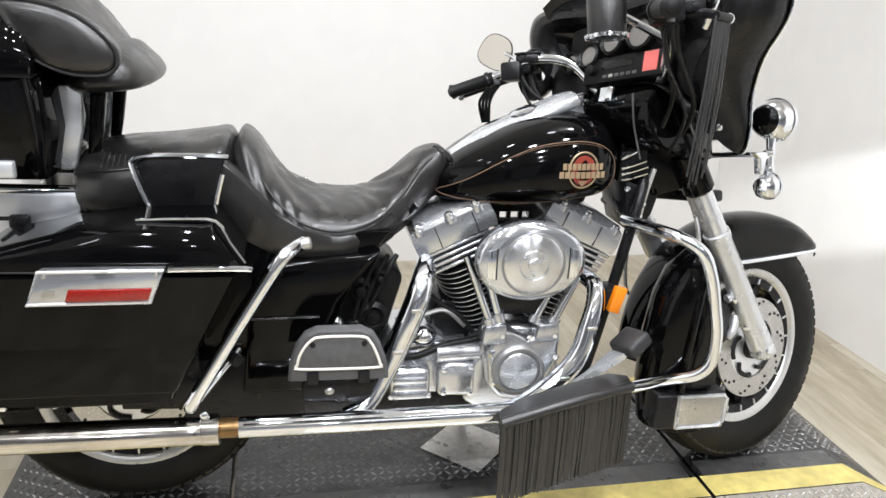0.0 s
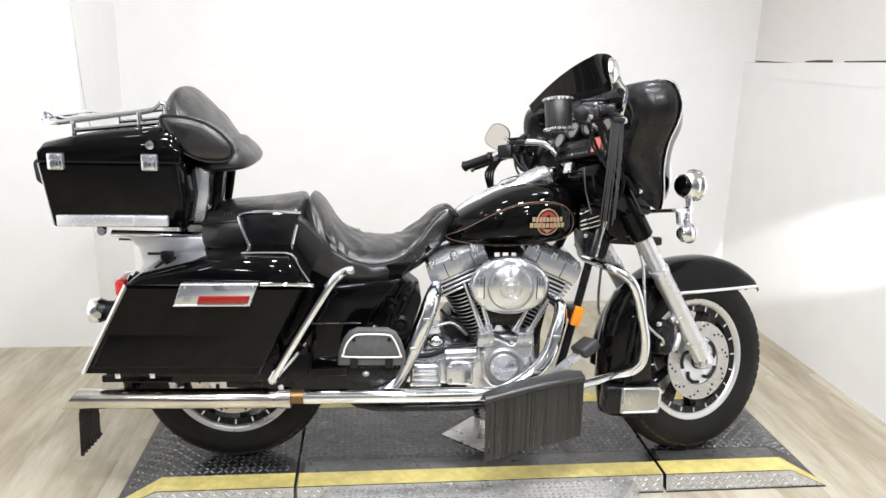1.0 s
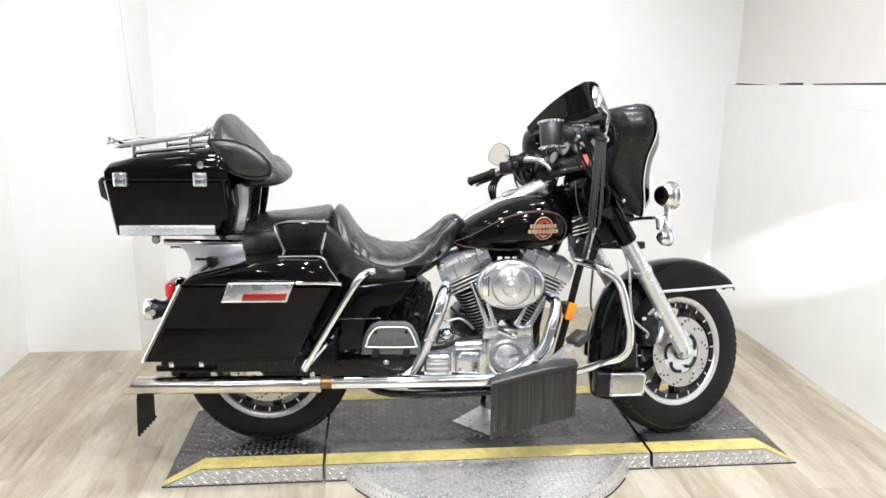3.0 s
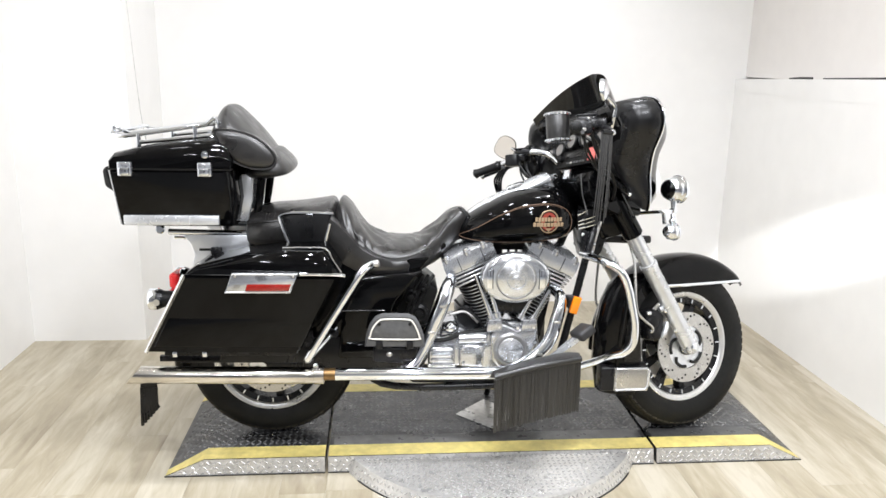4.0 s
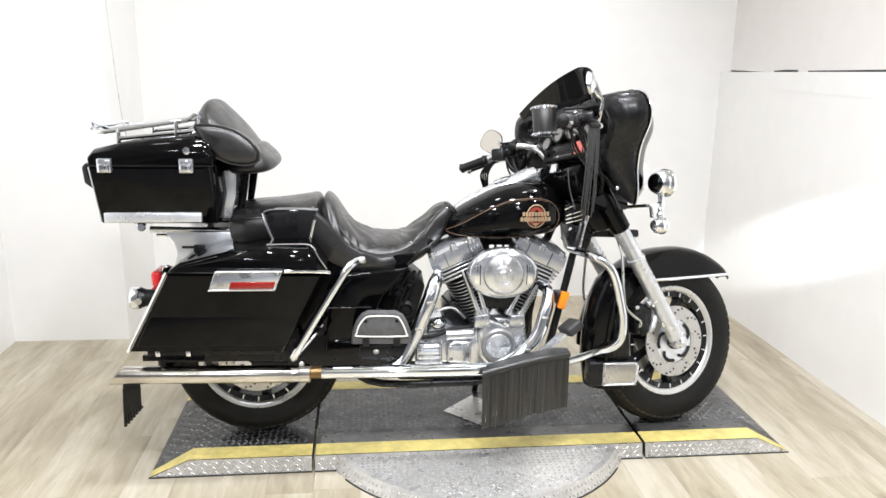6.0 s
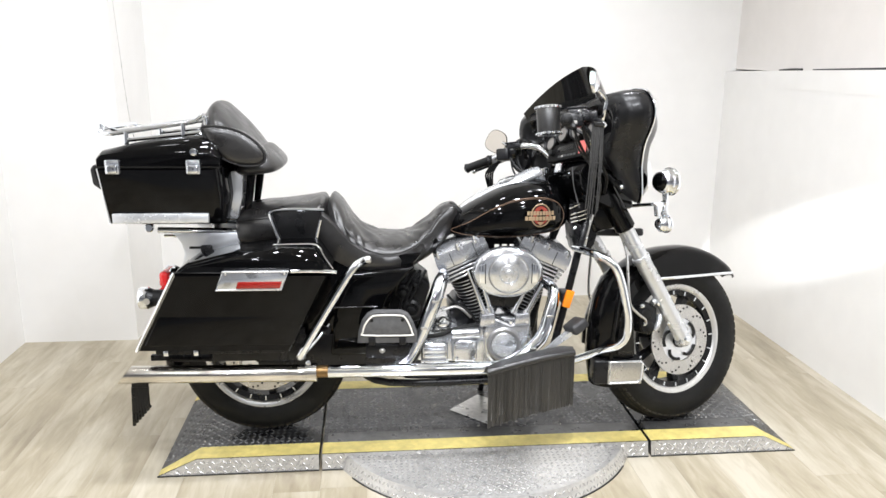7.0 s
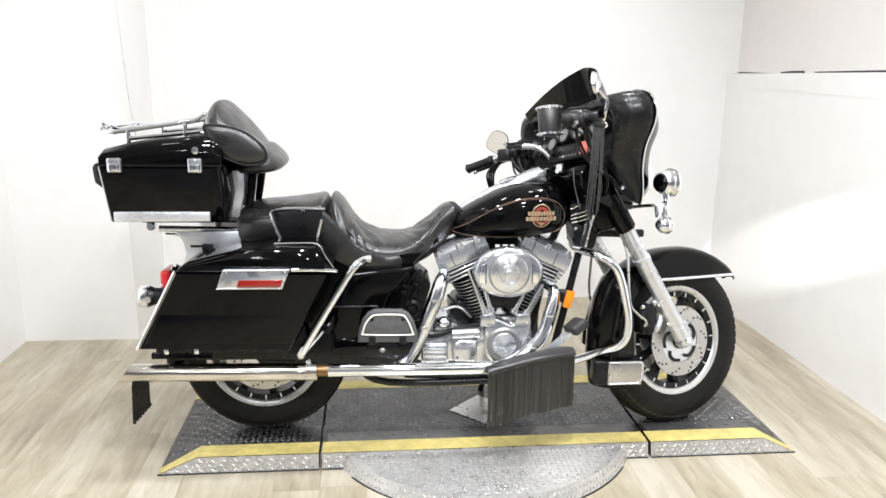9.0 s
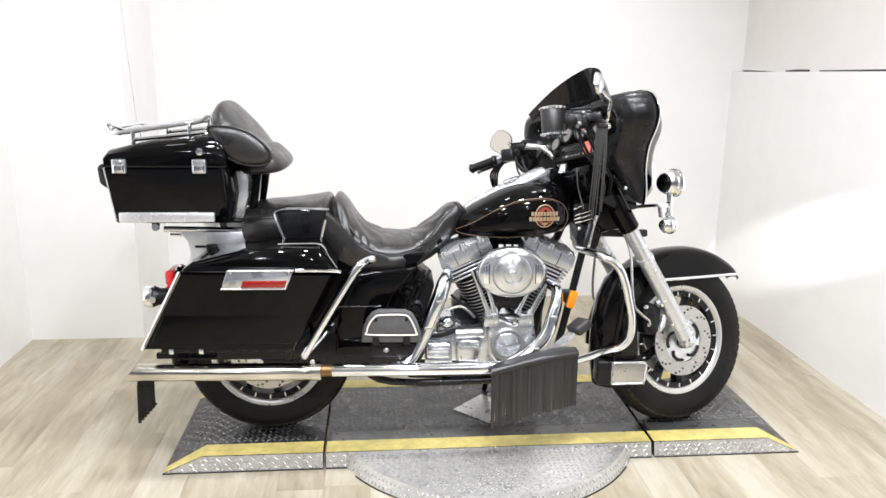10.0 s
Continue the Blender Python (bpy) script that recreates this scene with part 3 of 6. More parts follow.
def wheel(name, c, R, sides, add):
    w = group(name, bike)
    add("tyre", tyre_mesh(c, R), TYRE, w, "black tyre with worn tread")
    tagged(add("tread", tread_blocks(c, R), TREAD, w), kind="stuff")
    add("rim", rim_mesh(c), RIM_METAL, w, "bright machined rim")
    add("rim_well", inner_rim(c), BLACKMETAL, w)
    for k in range(10):
        add("spoke", spoke_mesh(c, 2 * math.pi * (k + 0.3) / 10), BLACKMETAL, w)
    add("hub", lathe([(0.012, -0.085), (0.03, -0.085), (0.034, -0.06), (0.055, -0.05), (0.055, 0.05), (0.034, 0.06), (0.03, 0.085), (0.012, 0.085)], c, seg=32), BLACKMETAL, w)
    for k in range(20):
        m = Matrix.Translation(c) @ Matrix.Rotation(2 * math.pi * k / 20, 4, "Y")
        add("rim_mark", turned(box(0.178, 0.194, -0.047, -0.043, -0.0022, 0.0022), m), SPUN, w)
    for s in sides:
        add("brake_disc", ring_plate(c, 0.088, 0.141, s * 0.068, s * 0.074), STEEL, w, "drilled steel brake disc")
        add("disc_carrier", ring_plate(c, 0.03, 0.086, s * 0.064, s * 0.07), SPUN, w)
        tagged(add("disc_drilling", holes(c, s * 0.0745, ((0.133, 10, 0), (0.125, 10, 0.2), (0.112, 10, 0.4))), GAP, w), kind="stuff")
        for k in range(5):
            a = 2 * math.pi * k / 5
            pts = [(c.x + r * math.cos(a + b), s * 0.073, c.z + r * math.sin(a + b)) for r, b in ((0.062, 0), (0.076, 0.25), (0.08, 0.6), (0.078, 0.9))]
            add("disc_slot", tube(pts, 0.0065, 6, 3), GAP, w)
    return w


wheel("rear_wheel", REAR, 0.322, (-1,), part)
wheel("front_wheel", FRONT, 0.331, (-1, 1), fpart)


# ---- fenders
def arch_ring(c, a, top, bottom, half, thick=0.004, n=9):
    """A section of a fender at the angle a: crown at radius top, skirts down to radius bottom."""
    def side(t, o):
        pts = []
        for k in range(-n, n + 1):
            u = k / n
            if abs(u) > 0.55:
                v = (abs(u) - 0.55) / 0.45
                r, y = top - 0.4 * half - v * (top - 0.4 * half - bottom), half - o
            else:
                b = abs(u) / 0.55 * math.pi / 2
                r, y = top - 0.4 * half * (1 - math.cos(b)) - o, (half - o) * math.sin(b)
            pts.append((r, math.copysign(y, u) if u else 0.0))
        return pts
    ring = side(0, 0) + side(0, thick)[::-1]
    return [(c.x + r * math.cos(a), y, c.z + r * math.sin(a)) for r, y in ring]


rings = []
for deg in list(range(34, 184, 5)):
    a = radians(deg)
    top = np.interp(deg, (34, 41, 55, 90, 140, 180), (0.418, 0.409, 0.397, 0.376, 0.378, 0.385))
    bottom = np.interp(deg, (32, 36, 110, 150, 181), (0.0, 0.0, 0.0, 0.30, 0.30))
    line = 0.248 / math.sin(a) if deg < 125 else 0.30
    low = min(line, top - 0.02)
    rings.append(arch_ring(FRONT, a, float(top), float(low), float(np.interp(deg, (34, 43, 60, 180), (0.03, 0.07, 0.088, 0.092)))))
front_fender = fpart("front_fender", loft(rings), PAINT, bike, "gloss black front fender with a chrome lower edge")
for s in (-1, 1):
    fpart("fender_trim", tube([(1.44, s * 0.095, 0.589), (1.62, s * 0.095, 0.587), (1.84, s * 0.084, 0.586), (1.92, s * 0.06, 0.583), (1.965, s * 0.03, 0.578)], [0.006, 0.007, 0.007, 0.007, 0.005], 8), CHROME, front_fender)
rings = [arch_ring(REAR, radians(d), 0.375, 0.27, 0.095) for d in range(20, 196, 8)]
part("rear_fender", loft(rings), PAINT, bike)
flap = group("mud_flap", bike, "black leather mud flap with a cut fringe")
part("flap", box(-0.388, -0.330, -0.313, -0.308, 0.235, 0.33, 0.002, 1), SATIN, flap)
for k in range(7):
    x = -0.384 + 0.0082 * k
    part("strand", tube([(x, -0.311, 0.30), (x - 0.002, -0.312, 0.24), (x - 0.005 + 0.002 * k, -0.312, 0.158 + 0.011 * k)], 0.0062, 5, 3), SATIN, flap)

# ---- fork
for s in (-1, 1):
    leg = group("fork_leg", bike)
    d = Vector((-0.515, 0, 0.857))
    base = Vector((1.606, s * 0.125, 0.352))
    at = lambda k: base + d * k
    fpart("slider", lathe([(0.022, -0.03), (0.032, -0.02), (0.0335, 0.02), (0.0315, 0.06), (0.0315, 0.36), (0.034, 0.365), (0.034, 0.385), (0.028, 0.39)], base, d, 24), SLIDER, leg, "polished aluminium lower fork leg")
    fpart("tube_cover", tube([at(0.37), at(0.54)], 0.0295, 24), SLIDER, leg, "chrome upper fork tube cover")
    fpart("fork_cover", lathe([(0.034, 0.512), (0.039, 0.518), (0.039, 0.8), (0.03, 0.81)], base, d, 24), PAINT, leg)
    fpart("axle_clamp", box(1.575, 1.625, s * 0.112, s * 0.147, 0.325, 0.372, 0.006), ALLOY, leg)
    fpart("axle_nut", lathe([(0.013, 0.0), (0.015, 0.004), (0.015, 0.012), (0.01, 0.014)], (1.6, s * 0.147, 0.349), (0, s, 0), 6), CHROME, leg)
    cal = group("brake_caliper", bike, "black brake caliper with a polished edge")
    fpart("caliper_body", prism([(1.415, 0.385), (1.40, 0.45), (1.405, 0.49), (1.445, 0.505), (1.49, 0.48), (1.485, 0.42), (1.46, 0.375)], s * 0.06, s * 0.118, 0.01, 3), BLACKMETAL, cal)
    fpart("piston_cap", ball((1.435, s * 0.118, 0.455), 0.026, 0.008, 0.026), PLASTIC, cal)
    fpart("piston_cap", ball((1.45, s * 0.118, 0.405), 0.022, 0.008, 0.022), PLASTIC, cal)
    fpart("caliper_edge", tube([(1.500, s * 0.118, 0.452), (1.496, s * 0.122, 0.435), (1.484, s * 0.122, 0.408), (1.474, s * 0.118, 0.394)], [0.008, 0.011, 0.011, 0.008], 10), SLIDER, cal)
    fpart("caliper_mount", tube([(1.465, s * 0.118, 0.50), (1.485, s * 0.122, 0.505), (1.52, s * 0.125, 0.49)], 0.012, 10), SLIDER, cal)
    fpart("mount_bolt", lathe([(0.012, 0), (0.013, 0.006), (0.008, 0.01)], (1.487, s * 0.126, 0.50), (0, s, 0), 8), CHROME, cal)
    fpart("mount_bolt", lathe([(0.01, 0), (0.011, 0.006), (0.007, 0.01)], (1.535, s * 0.126, 0.418), (0, s, 0), 8), CHROME, cal)
    fpart("banjo_bolt", ball((1.412, s * 0.122, 0.492), 0.012, 0.01, 0.01), CHROME, cal)
    fpart("bleed_bolt", ball((1.422, s * 0.122, 0.422), 0.009, 0.009, 0.009), CHROME, cal)
    fpart("brake_hose", tube([(1.424, s * 0.128, 0.422), (1.418, s * 0.132, 0.44), (1.385, s * 0.132, 0.465), (1.352, s * 0.132, 0.50), (1.345, s * 0.13, 0.56), (1.348, s * 0.125, 0.62), (1.35, s * 0.11, 0.72), (1.32, s * 0.06, 0.86)], 0.0052, 8), STEEL, cal, "braided brake hose")
fpart("lower_triple_clamp", box(1.36, 1.42, -0.135, 0.135, 0.76, 0.79, 0.008), BLACKMETAL, bike)

# ---- frame and engine
part("frame_tube", tube([(1.33, 0, 0.93), (1.265, -0.06, 0.87), (1.218, -0.12, 0.77), (1.172, -0.13, 0.567), (1.123, -0.13, 0.349), (1.09, -0.13, 0.27), (1.04, -0.13, 0.235), (0.5, -0.13, 0.225), (0.38, -0.12, 0.3)], 0.0138, 12), BLACKMETAL, bike)
part("frame_tube", tube([(1.33, 0, 0.93), (1.25, 0.06, 0.87), (1.175, 0.12, 0.77), (1.128, 0.13, 0.567), (1.085, 0.13, 0.349), (1.06, 0.13, 0.27), (1.02, 0.13, 0.235), (0.5, 0.13, 0.225), (0.38, 0.12, 0.3)], 0.016, 12), BLACKMETAL, bike)
part("frame_backbone", tube([(1.32, 0, 0.9), (1.1, 0, 0.86), (0.75, 0, 0.8), (0.55, 0, 0.68), (0.4, 0, 0.45)], 0.026, 12), BLACKMETAL, bike)
for s in (-1, 1):
    part("frame_rail", tube([(0.68, s * 0.1, 0.77), (0.60, s * 0.13, 0.71), (0.52, s * 0.15, 0.63), (0.45, s * 0.16, 0.52), (0.42, s * 0.16, 0.36)], 0.013, 10), PAINT, bike)
    part("frame_rail", tube([(0.64, s * 0.11, 0.74), (0.56, s * 0.14, 0.655), (0.49, s * 0.165, 0.585), (0.46, s * 0.17, 0.48)], 0.009, 10), PAINT, bike)
    part("swingarm", tube([(0.5, s * 0.12, 0.33), (0.2, s * 0.13, 0.32), (0.02, s * 0.13, 0.322)], [0.03, 0.025, 0.022], 12), BLACKMETAL, bike)
    part("frame_side_panel", prism([(1.20, 0.74), (1.245, 0.83), (1.29, 0.86), (1.33, 0.93), (1.28, 0.74), (1.255, 0.70)], s * 0.03, s * 0.075, 0.006), BLACKMETAL, bike)

engine = group("engine", bike, "air-cooled V-twin engine with polished covers")
part("crankcase", prism([(0.80, 0.30), (0.83, 0.44), (0.86, 0.495), (0.985, 0.495), (1.03, 0.44), (1.05, 0.33), (1.0, 0.265), (0.85, 0.265)], -0.17, 0.15, 0.014, 3), ALLOY, engine, "cast aluminium crankcase")
part("gearcase_cover", prism([(0.855, 0.355), (0.845, 0.45), (0.875, 0.505), (0.905, 0.495), (0.945, 0.475), (0.985, 0.50), (1.02, 0.475), (1.02, 0.42), (0.985, 0.345), (0.93, 0.315), (0.88, 0.325)], -0.215, -0.16, 0.012, 3), ALLOY, engine)
# ring coloured dark grey for the shaded groove round the spun cover
part("cam_cover", lathe([(0.064, 0.0), (0.064, 0.018), (0.058, 0.024), (0.052, 0.024), (0.05, 0.018), (0.047, 0.018)], (0.921, -0.205, 0.401), (0, -1, 0), 40), RING, engine)
part("cam_badge", lathe([(0.0465, 0.0), (0.0465, 0.022), (0.044, 0.025), (0.012, 0.027), (0.003, 0.0275)], (0.921, -0.205, 0.401), (0, -1, 0), 40), RADIAL, engine, "spun aluminium timer cover")
for k in range(5):
    a = 2 * math.pi * k / 5 + 0.4
    part("cover_bolt", lathe([(0.004, 0), (0.0045, 0.005), (0.003, 0.006)], (0.921 + 0.037 * math.cos(a), -0.228, 0.401 + 0.037 * math.sin(a)), (0, -1, 0), 6), CHROME, engine)
for x, z in ((0.857, 0.445), (0.878, 0.488), (1.005, 0.485), (1.012, 0.43), (0.868, 0.37), (0.985, 0.36), (0.945, 0.483)):
    part("cover_bolt", lathe([(0.0075, 0), (0.008, 0.006), (0.005, 0.009)], (x, -0.214, z), (0, -1, 0), 6), CHROME, engine)


def barrel(cx, cz, tilt, label, inner):
    """A finned cylinder with its head and rocker box; tilt is the lean from upright, in degrees."""
    m = Matrix.Translation((cx, 0, cz)) @ Matrix.Rotation(radians(tilt), 4, "Y")
    cyl = group("cylinder", engine, label)
    part("barrel", turned(box(-0.05, 0.05, -0.095, 0.075, -0.02, 0.21, 0.02), m), BLACKMETAL, cyl)
    def plan(hw, z, front, grow=0.0):
        ring = []
        for j in range(32):
            a = 2 * math.pi * j / 32
            c, q = math.cos(a), math.sin(a)
            ring.append(((hw + grow) * math.copysign(abs(c) ** 0.8, c), ((front + grow) if q < 0 else 0.1) * math.copysign(abs(q) ** 0.8, q), z))
        return ring

    for k in range(14):
        z, w, front = 0.008 + 0.0138 * k, 0.06 + 0.014 * (k / 13), 0.122 + 0.012 * k / 13
        part("fin", turned(loft([plan(w - 0.002, z, front - 0.002), plan(w, z + 0.0015, front), plan(w, z + 0.0035, front), plan(w - 0.002, z + 0.005, front - 0.002)]), m), FIN, cyl)
        part("fin_edge", turned(loft([plan(w, z + 0.0016, front, 0.0006), plan(w, z + 0.0034, front, 0.0006)]), m), SPUN, cyl)
    for k in range(4):
        z = 0.207 + 0.0145 * k
        w = 0.078 + 0.003 * k
        part("head_fin", turned(box(-w, w, -0.135, 0.11, z, z + 0.008, 0.002, 1), m), ALLOY, cyl)
    part("head", turned(box(-0.07, 0.07, -0.12, 0.1, 0.2, 0.262, 0.01), m), FIN, cyl)
    bm = loft([[(x * 1.0, y, z) for x, y in ((-w - 0.022 * (inner < 0), -d), (w + 0.022 * (inner > 0), -d), (w + 0.022 * (inner > 0), 0.11), (-w - 0.022 * (inner < 0), 0.11))] for w, d, z in ((0.088, 0.138, 0.262), (0.09, 0.14, 0.285), (0.087, 0.136, 0.318), (0.07, 0.115, 0.334))])
    part("rocker_box", turned(bevel(bm, 0.01, 3), m), ALLOY, cyl, "polished rocker box")
    for x in (-0.03 * inner, 0.063 * inner):
        part("rocker_seam", turned(box(x - 0.0011, x + 0.0011, -0.1408, -0.1375, 0.264, 0.314), m), GAP, cyl)
    for x, y in ((-0.068 * inner, -0.124), (0.012 * inner, -0.126), (0.08 * inner, -0.124), (-0.07, -0.05)):
        part("bolt_recess", turned(lathe([(0.0165, 0.0), (0.0165, 0.014), (0.013, 0.016)], (x, y, 0.308), (0, 0, 1), 14), m), ALLOY, cyl)
        part("rocker_bolt", turned(lathe([(0.0115, 0.0), (0.0115, 0.022), (0.007, 0.026)], (x, y, 0.308), (0, 0, 1), 10), m), CHROME, cyl)
    return cyl


barrel(0.878, 0.452, -24, "rear finned cylinder with rocker box", 1)
barrel(0.972, 0.452, 24, "front finned cylinder with rocker box", -1)
bracket = group("coil_bracket", engine, "black bracket with three gaps below the tank")
for z0, z1 in ((0.692, 0.714), (0.731, 0.765)):
    part("bracket_bar", box(0.872, 1.0, -0.01, 0.01, z0, z1, 0.003), BLACKMETAL, bracket)
for x0, x1 in ((0.872, 0.909), (0.928, 0.938), (0.958, 0.968), (0.985, 1.0)):
    part("bracket_post", box(x0, x1, -0.008, 0.008, 0.70, 0.745, 0.002), BLACKMETAL, bracket)
for pts in (((0.855, -0.205, 0.505), (0.79, -0.185, 0.675)), ((0.875, -0.2, 0.515), (0.825, -0.185, 0.685)), ((0.955, -0.2, 0.513), (1.01, -0.185, 0.62)), ((1.0, -0.205, 0.51), (1.06, -0.185, 0.62))):
    part("pushrod_tube", tube(pts, 0.0095, 12), CHROME, engine)
    part("pushrod_collar", tube((pts[0], Vector(pts[0]).lerp(Vector(pts[1]), 0.14)), 0.0145, 12), ALLOY, engine)
for x in (0.858, 0.985):
    part("tappet_block", prism([(x - 0.028, 0.468), (x - 0.022, 0.515), (x + 0.028, 0.52), (x + 0.034, 0.468)], -0.222, -0.17, 0.006), ALLOY, engine)
part("carburettor", prism([(0.86, 0.53), (0.86, 0.60), (0.99, 0.60), (0.99, 0.53)], -0.2, -0.08, 0.015), BLACKMETAL, engine)
cleaner = group("air_cleaner", bike, "chrome oval air cleaner cover with a round spun badge")
ac = Vector((0.928, -0.215, 0.676))


def oval_lathe(profile, c, sx=1.0, sz=1.0, seg=56):
    bm = lathe(profile, (0, 0, 0), (0, -1, 0), seg)
    return turned(bm, Matrix.Translation(c) @ Matrix.Diagonal((sx, 1, sz, 1)))


part("cover", oval_lathe([(0.1, 0.0), (0.122, 0.0), (0.127, 0.006), (0.1265, 0.02), (0.122, 0.029), (0.112, 0.034), (0.09, 0.037), (0.06, 0.039)], ac, 1.0, 0.73), COVER, cleaner)
part("badge", lathe([(0.068, 0.0), (0.068, 0.041), (0.063, 0.045), (0.036, 0.046), (0.034, 0.043), (0.031, 0.046), (0.016, 0.047), (0.013, 0.051), (0.004, 0.052)], ac, (0, -1, 0), 56), RADIAL, cleaner, "round spun aluminium badge")
part("back_plate", oval_lathe([(0.1, -0.03), (0.118, -0.03), (0.118, 0.002), (0.1, 0.004)], ac, 1.0, 0.74), BLACKMETAL, cleaner)
part("badge_groove", lathe([(0.067, 0.0395), (0.0705, 0.041), (0.0735, 0.0395)], ac, (0, -1, 0), 56), RING, cleaner)
for sx in (-1, 1):
    part("cover_slot", prism([(ac.x + sx * 0.084, ac.z - 0.036), (ac.x + sx * 0.104, ac.z - 0.032), (ac.x + sx * 0.106, ac.z + 0.03), (ac.x + sx * 0.084, ac.z + 0.036)], ac.y - 0.0385, ac.y - 0.03, 0.002), CHROME, cleaner)
    part("slot_edge", tube([(ac.x + sx * 0.083, ac.y - 0.038, ac.z - 0.036), (ac.x + sx * 0.0835, ac.y - 0.0385, ac.z), (ac.x + sx * 0.083, ac.y - 0.038, ac.z + 0.036)], 0.0014, 6), GAP, cleaner)
for k in range(3):
    a = 2 * math.pi * k / 3 + 0.5
    part("badge_screw", lathe([(0.004, 0), (0.004, 0.003), (0.002, 0.004)], (ac.x + 0.026 * math.cos(a), ac.y - 0.047, ac.z + 0.026 * math.sin(a)), (0, -1, 0), 8), CHROME, cleaner)

gearbox = group("transmission", bike, "cast aluminium transmission case")
part("case", prism([(0.60, 0.31), (0.605, 0.40), (0.64, 0.43), (0.82, 0.44), (0.83, 0.30)], -0.14, 0.12, 0.014, 3), ALLOY, gearbox)
bm = join(box(0.62, 0.72, -0.19, -0.13, 0.315, 0.40, 0.018, 3), box(0.63, 0.71, -0.2, -0.18, 0.325, 0.338, 0.005), box(0.63, 0.71, -0.2, -0.18, 0.345, 0.358, 0.005), box(0.63, 0.71, -0.2, -0.18, 0.365, 0.378, 0.005))
part("end_cover", bm, ALLOY, gearbox, "ribbed end cover")
part("side_cover_case", prism([(0.735, 0.32), (0.735, 0.395), (0.765, 0.412), (0.828, 0.405), (0.828, 0.315)], -0.185, -0.13, 0.014, 3), ALLOY, gearbox)
part("starter_housing", tube([(0.735, -0.165, 0.425), (0.835, -0.165, 0.43)], 0.022, 18), ALLOY, gearbox)
part("top_cover", prism([(0.66, 0.42), (0.675, 0.455), (0.72, 0.475), (0.76, 0.455), (0.765, 0.42)], -0.15, 0.05, 0.01), ALLOY, gearbox)
part("solenoid_cover", ball((0.705, -0.14, 0.463), 0.032, 0.03, 0.026), CHROME, gearbox, "domed chrome cap")
part("mount_block", prism([(0.735, 0.43), (0.73, 0.50), (0.755, 0.535), (0.83, 0.52), (0.85, 0.44)], -0.09, 0.08, 0.01), BLACKMETAL, gearbox, "black engine mount block")
part("oil_line", tube([(0.64, -0.13, 0.50), (0.70, -0.12, 0.505), (0.76, -0.115, 0.515), (0.81, -0.12, 0.475)], 0.006, 8), STEEL, gearbox)
part("oil_line", tube([(0.72, -0.105, 0.56), (0.75, -0.11, 0.53), (0.80, -0.12, 0.50), (0.83, -0.13, 0.46)], 0.005, 8), PLASTIC, gearbox)
part("filler_cap", lathe([(0.016, 0), (0.017, 0.01), (0.012, 0.014)], (0.65, -0.15, 0.45), (0, 0, 1), 16), CHROME, gearbox)
part("breather_hose", tube([(0.61, -0.16, 0.418), (0.68, -0.17, 0.422), (0.75, -0.165, 0.445), (0.83, -0.155, 0.455), (0.86, -0.15, 0.47)], 0.009, 10), PLASTIC, gearbox)
for x, z in ((0.625, 0.33), (0.715, 0.33), (0.75, 0.335), (0.815, 0.332), (0.815, 0.40), (0.75, 0.395)):
    part("case_bolt", lathe([(0.007, 0), (0.007, 0.006), (0.004, 0.008)], (x, -0.188, z), (0, -1, 0), 6), CHROME, gearbox)
part("oil_pan", prism([(0.56, 0.235), (0.52, 0.29), (0.54, 0.315), (1.02, 0.30), (1.0, 0.245), (0.9, 0.225)], -0.13, 0.13, 0.012), BLACKMETAL, bike)
part("battery_box", prism([(0.46, 0.42), (0.47, 0.62), (0.60, 0.65), (0.66, 0.60), (0.62, 0.46)], -0.11, 0.12, 0.015), PLASTIC, bike)
for x, z, r in ((0.555, 0.58, 0.03), (0.585, 0.515, 0.036), (0.54, 0.485, 0.024), (0.60, 0.61, 0.018)):
    part("engine_fitting", lathe([(r, 0), (r, 0.018), (r * 0.7, 0.026), (r * 0.45, 0.02), (r * 0.4, 0.034), (r * 0.15, 0.036)], (x, -0.12, z), (0, -1, 0), 20), PLASTIC, bike)
part("bank_cover", ball((0.495, -0.155, 0.51), 0.022, 0.02, 0.02), CHROME, bike)
for k in range(3):
    part("wiring_loom", tube([(0.60 + 0.02 * k, -0.12, 0.66), (0.565 + 0.02 * k, -0.14, 0.60), (0.545 + 0.015 * k, -0.14, 0.53), (0.53 + 0.02 * k, -0.13, 0.45)], 0.006, 8), PLASTIC, bike)

# ---- exhaust
for s, tail in ((-1, 0.0), (1, 0.0)):
    m = group("muffler", bike, "long chrome muffler with a slash-cut end")
    bm = lathe([(0.024, 0.0), (0.029, 0.01), (0.030, 0.04), (0.0305, 0.30), (0.0305, 0.628)], (0.225, s * 0.33, 0.348), (-1, 0, 0.008), 32)
    for v in bm.verts:
        if v.co.x < -0.34:
            v.co.x += (v.co.z - 0.35) * 0.8
    part("body", bm, WORN, m)
    bm = lathe([(0.026, 0.58), (0.026, 0.6285)], (0.225, s * 0.33, 0.348), (-1, 0, 0.008), 32)
    part("bore", turned(bm, Matrix.Translation((0.03, 0, 0))), GAP, m)
    part("clamp", lathe([(0.027, -0.02), (0.033, -0.018), (0.033, 0.016), (0.027, 0.018)], (0.235, s * 0.33, 0.35), (1, 0, 0), 28), WORN, m)
    part("clamp_bolt", ball((0.222, s * 0.335, 0.385), 0.01, 0.008, 0.012), CHROME, m)
    part("stained_ring", lathe([(0.0215, 0.0), (0.0215, 0.045)], (0.247, s * 0.33, 0.352), (1, 0, 0.0), 28), BRASS, m)
    part("hanger", box(-0.33, -0.12, s * 0.25, s * 0.27, 0.378, 0.40, 0.004), BLACKMETAL, m)
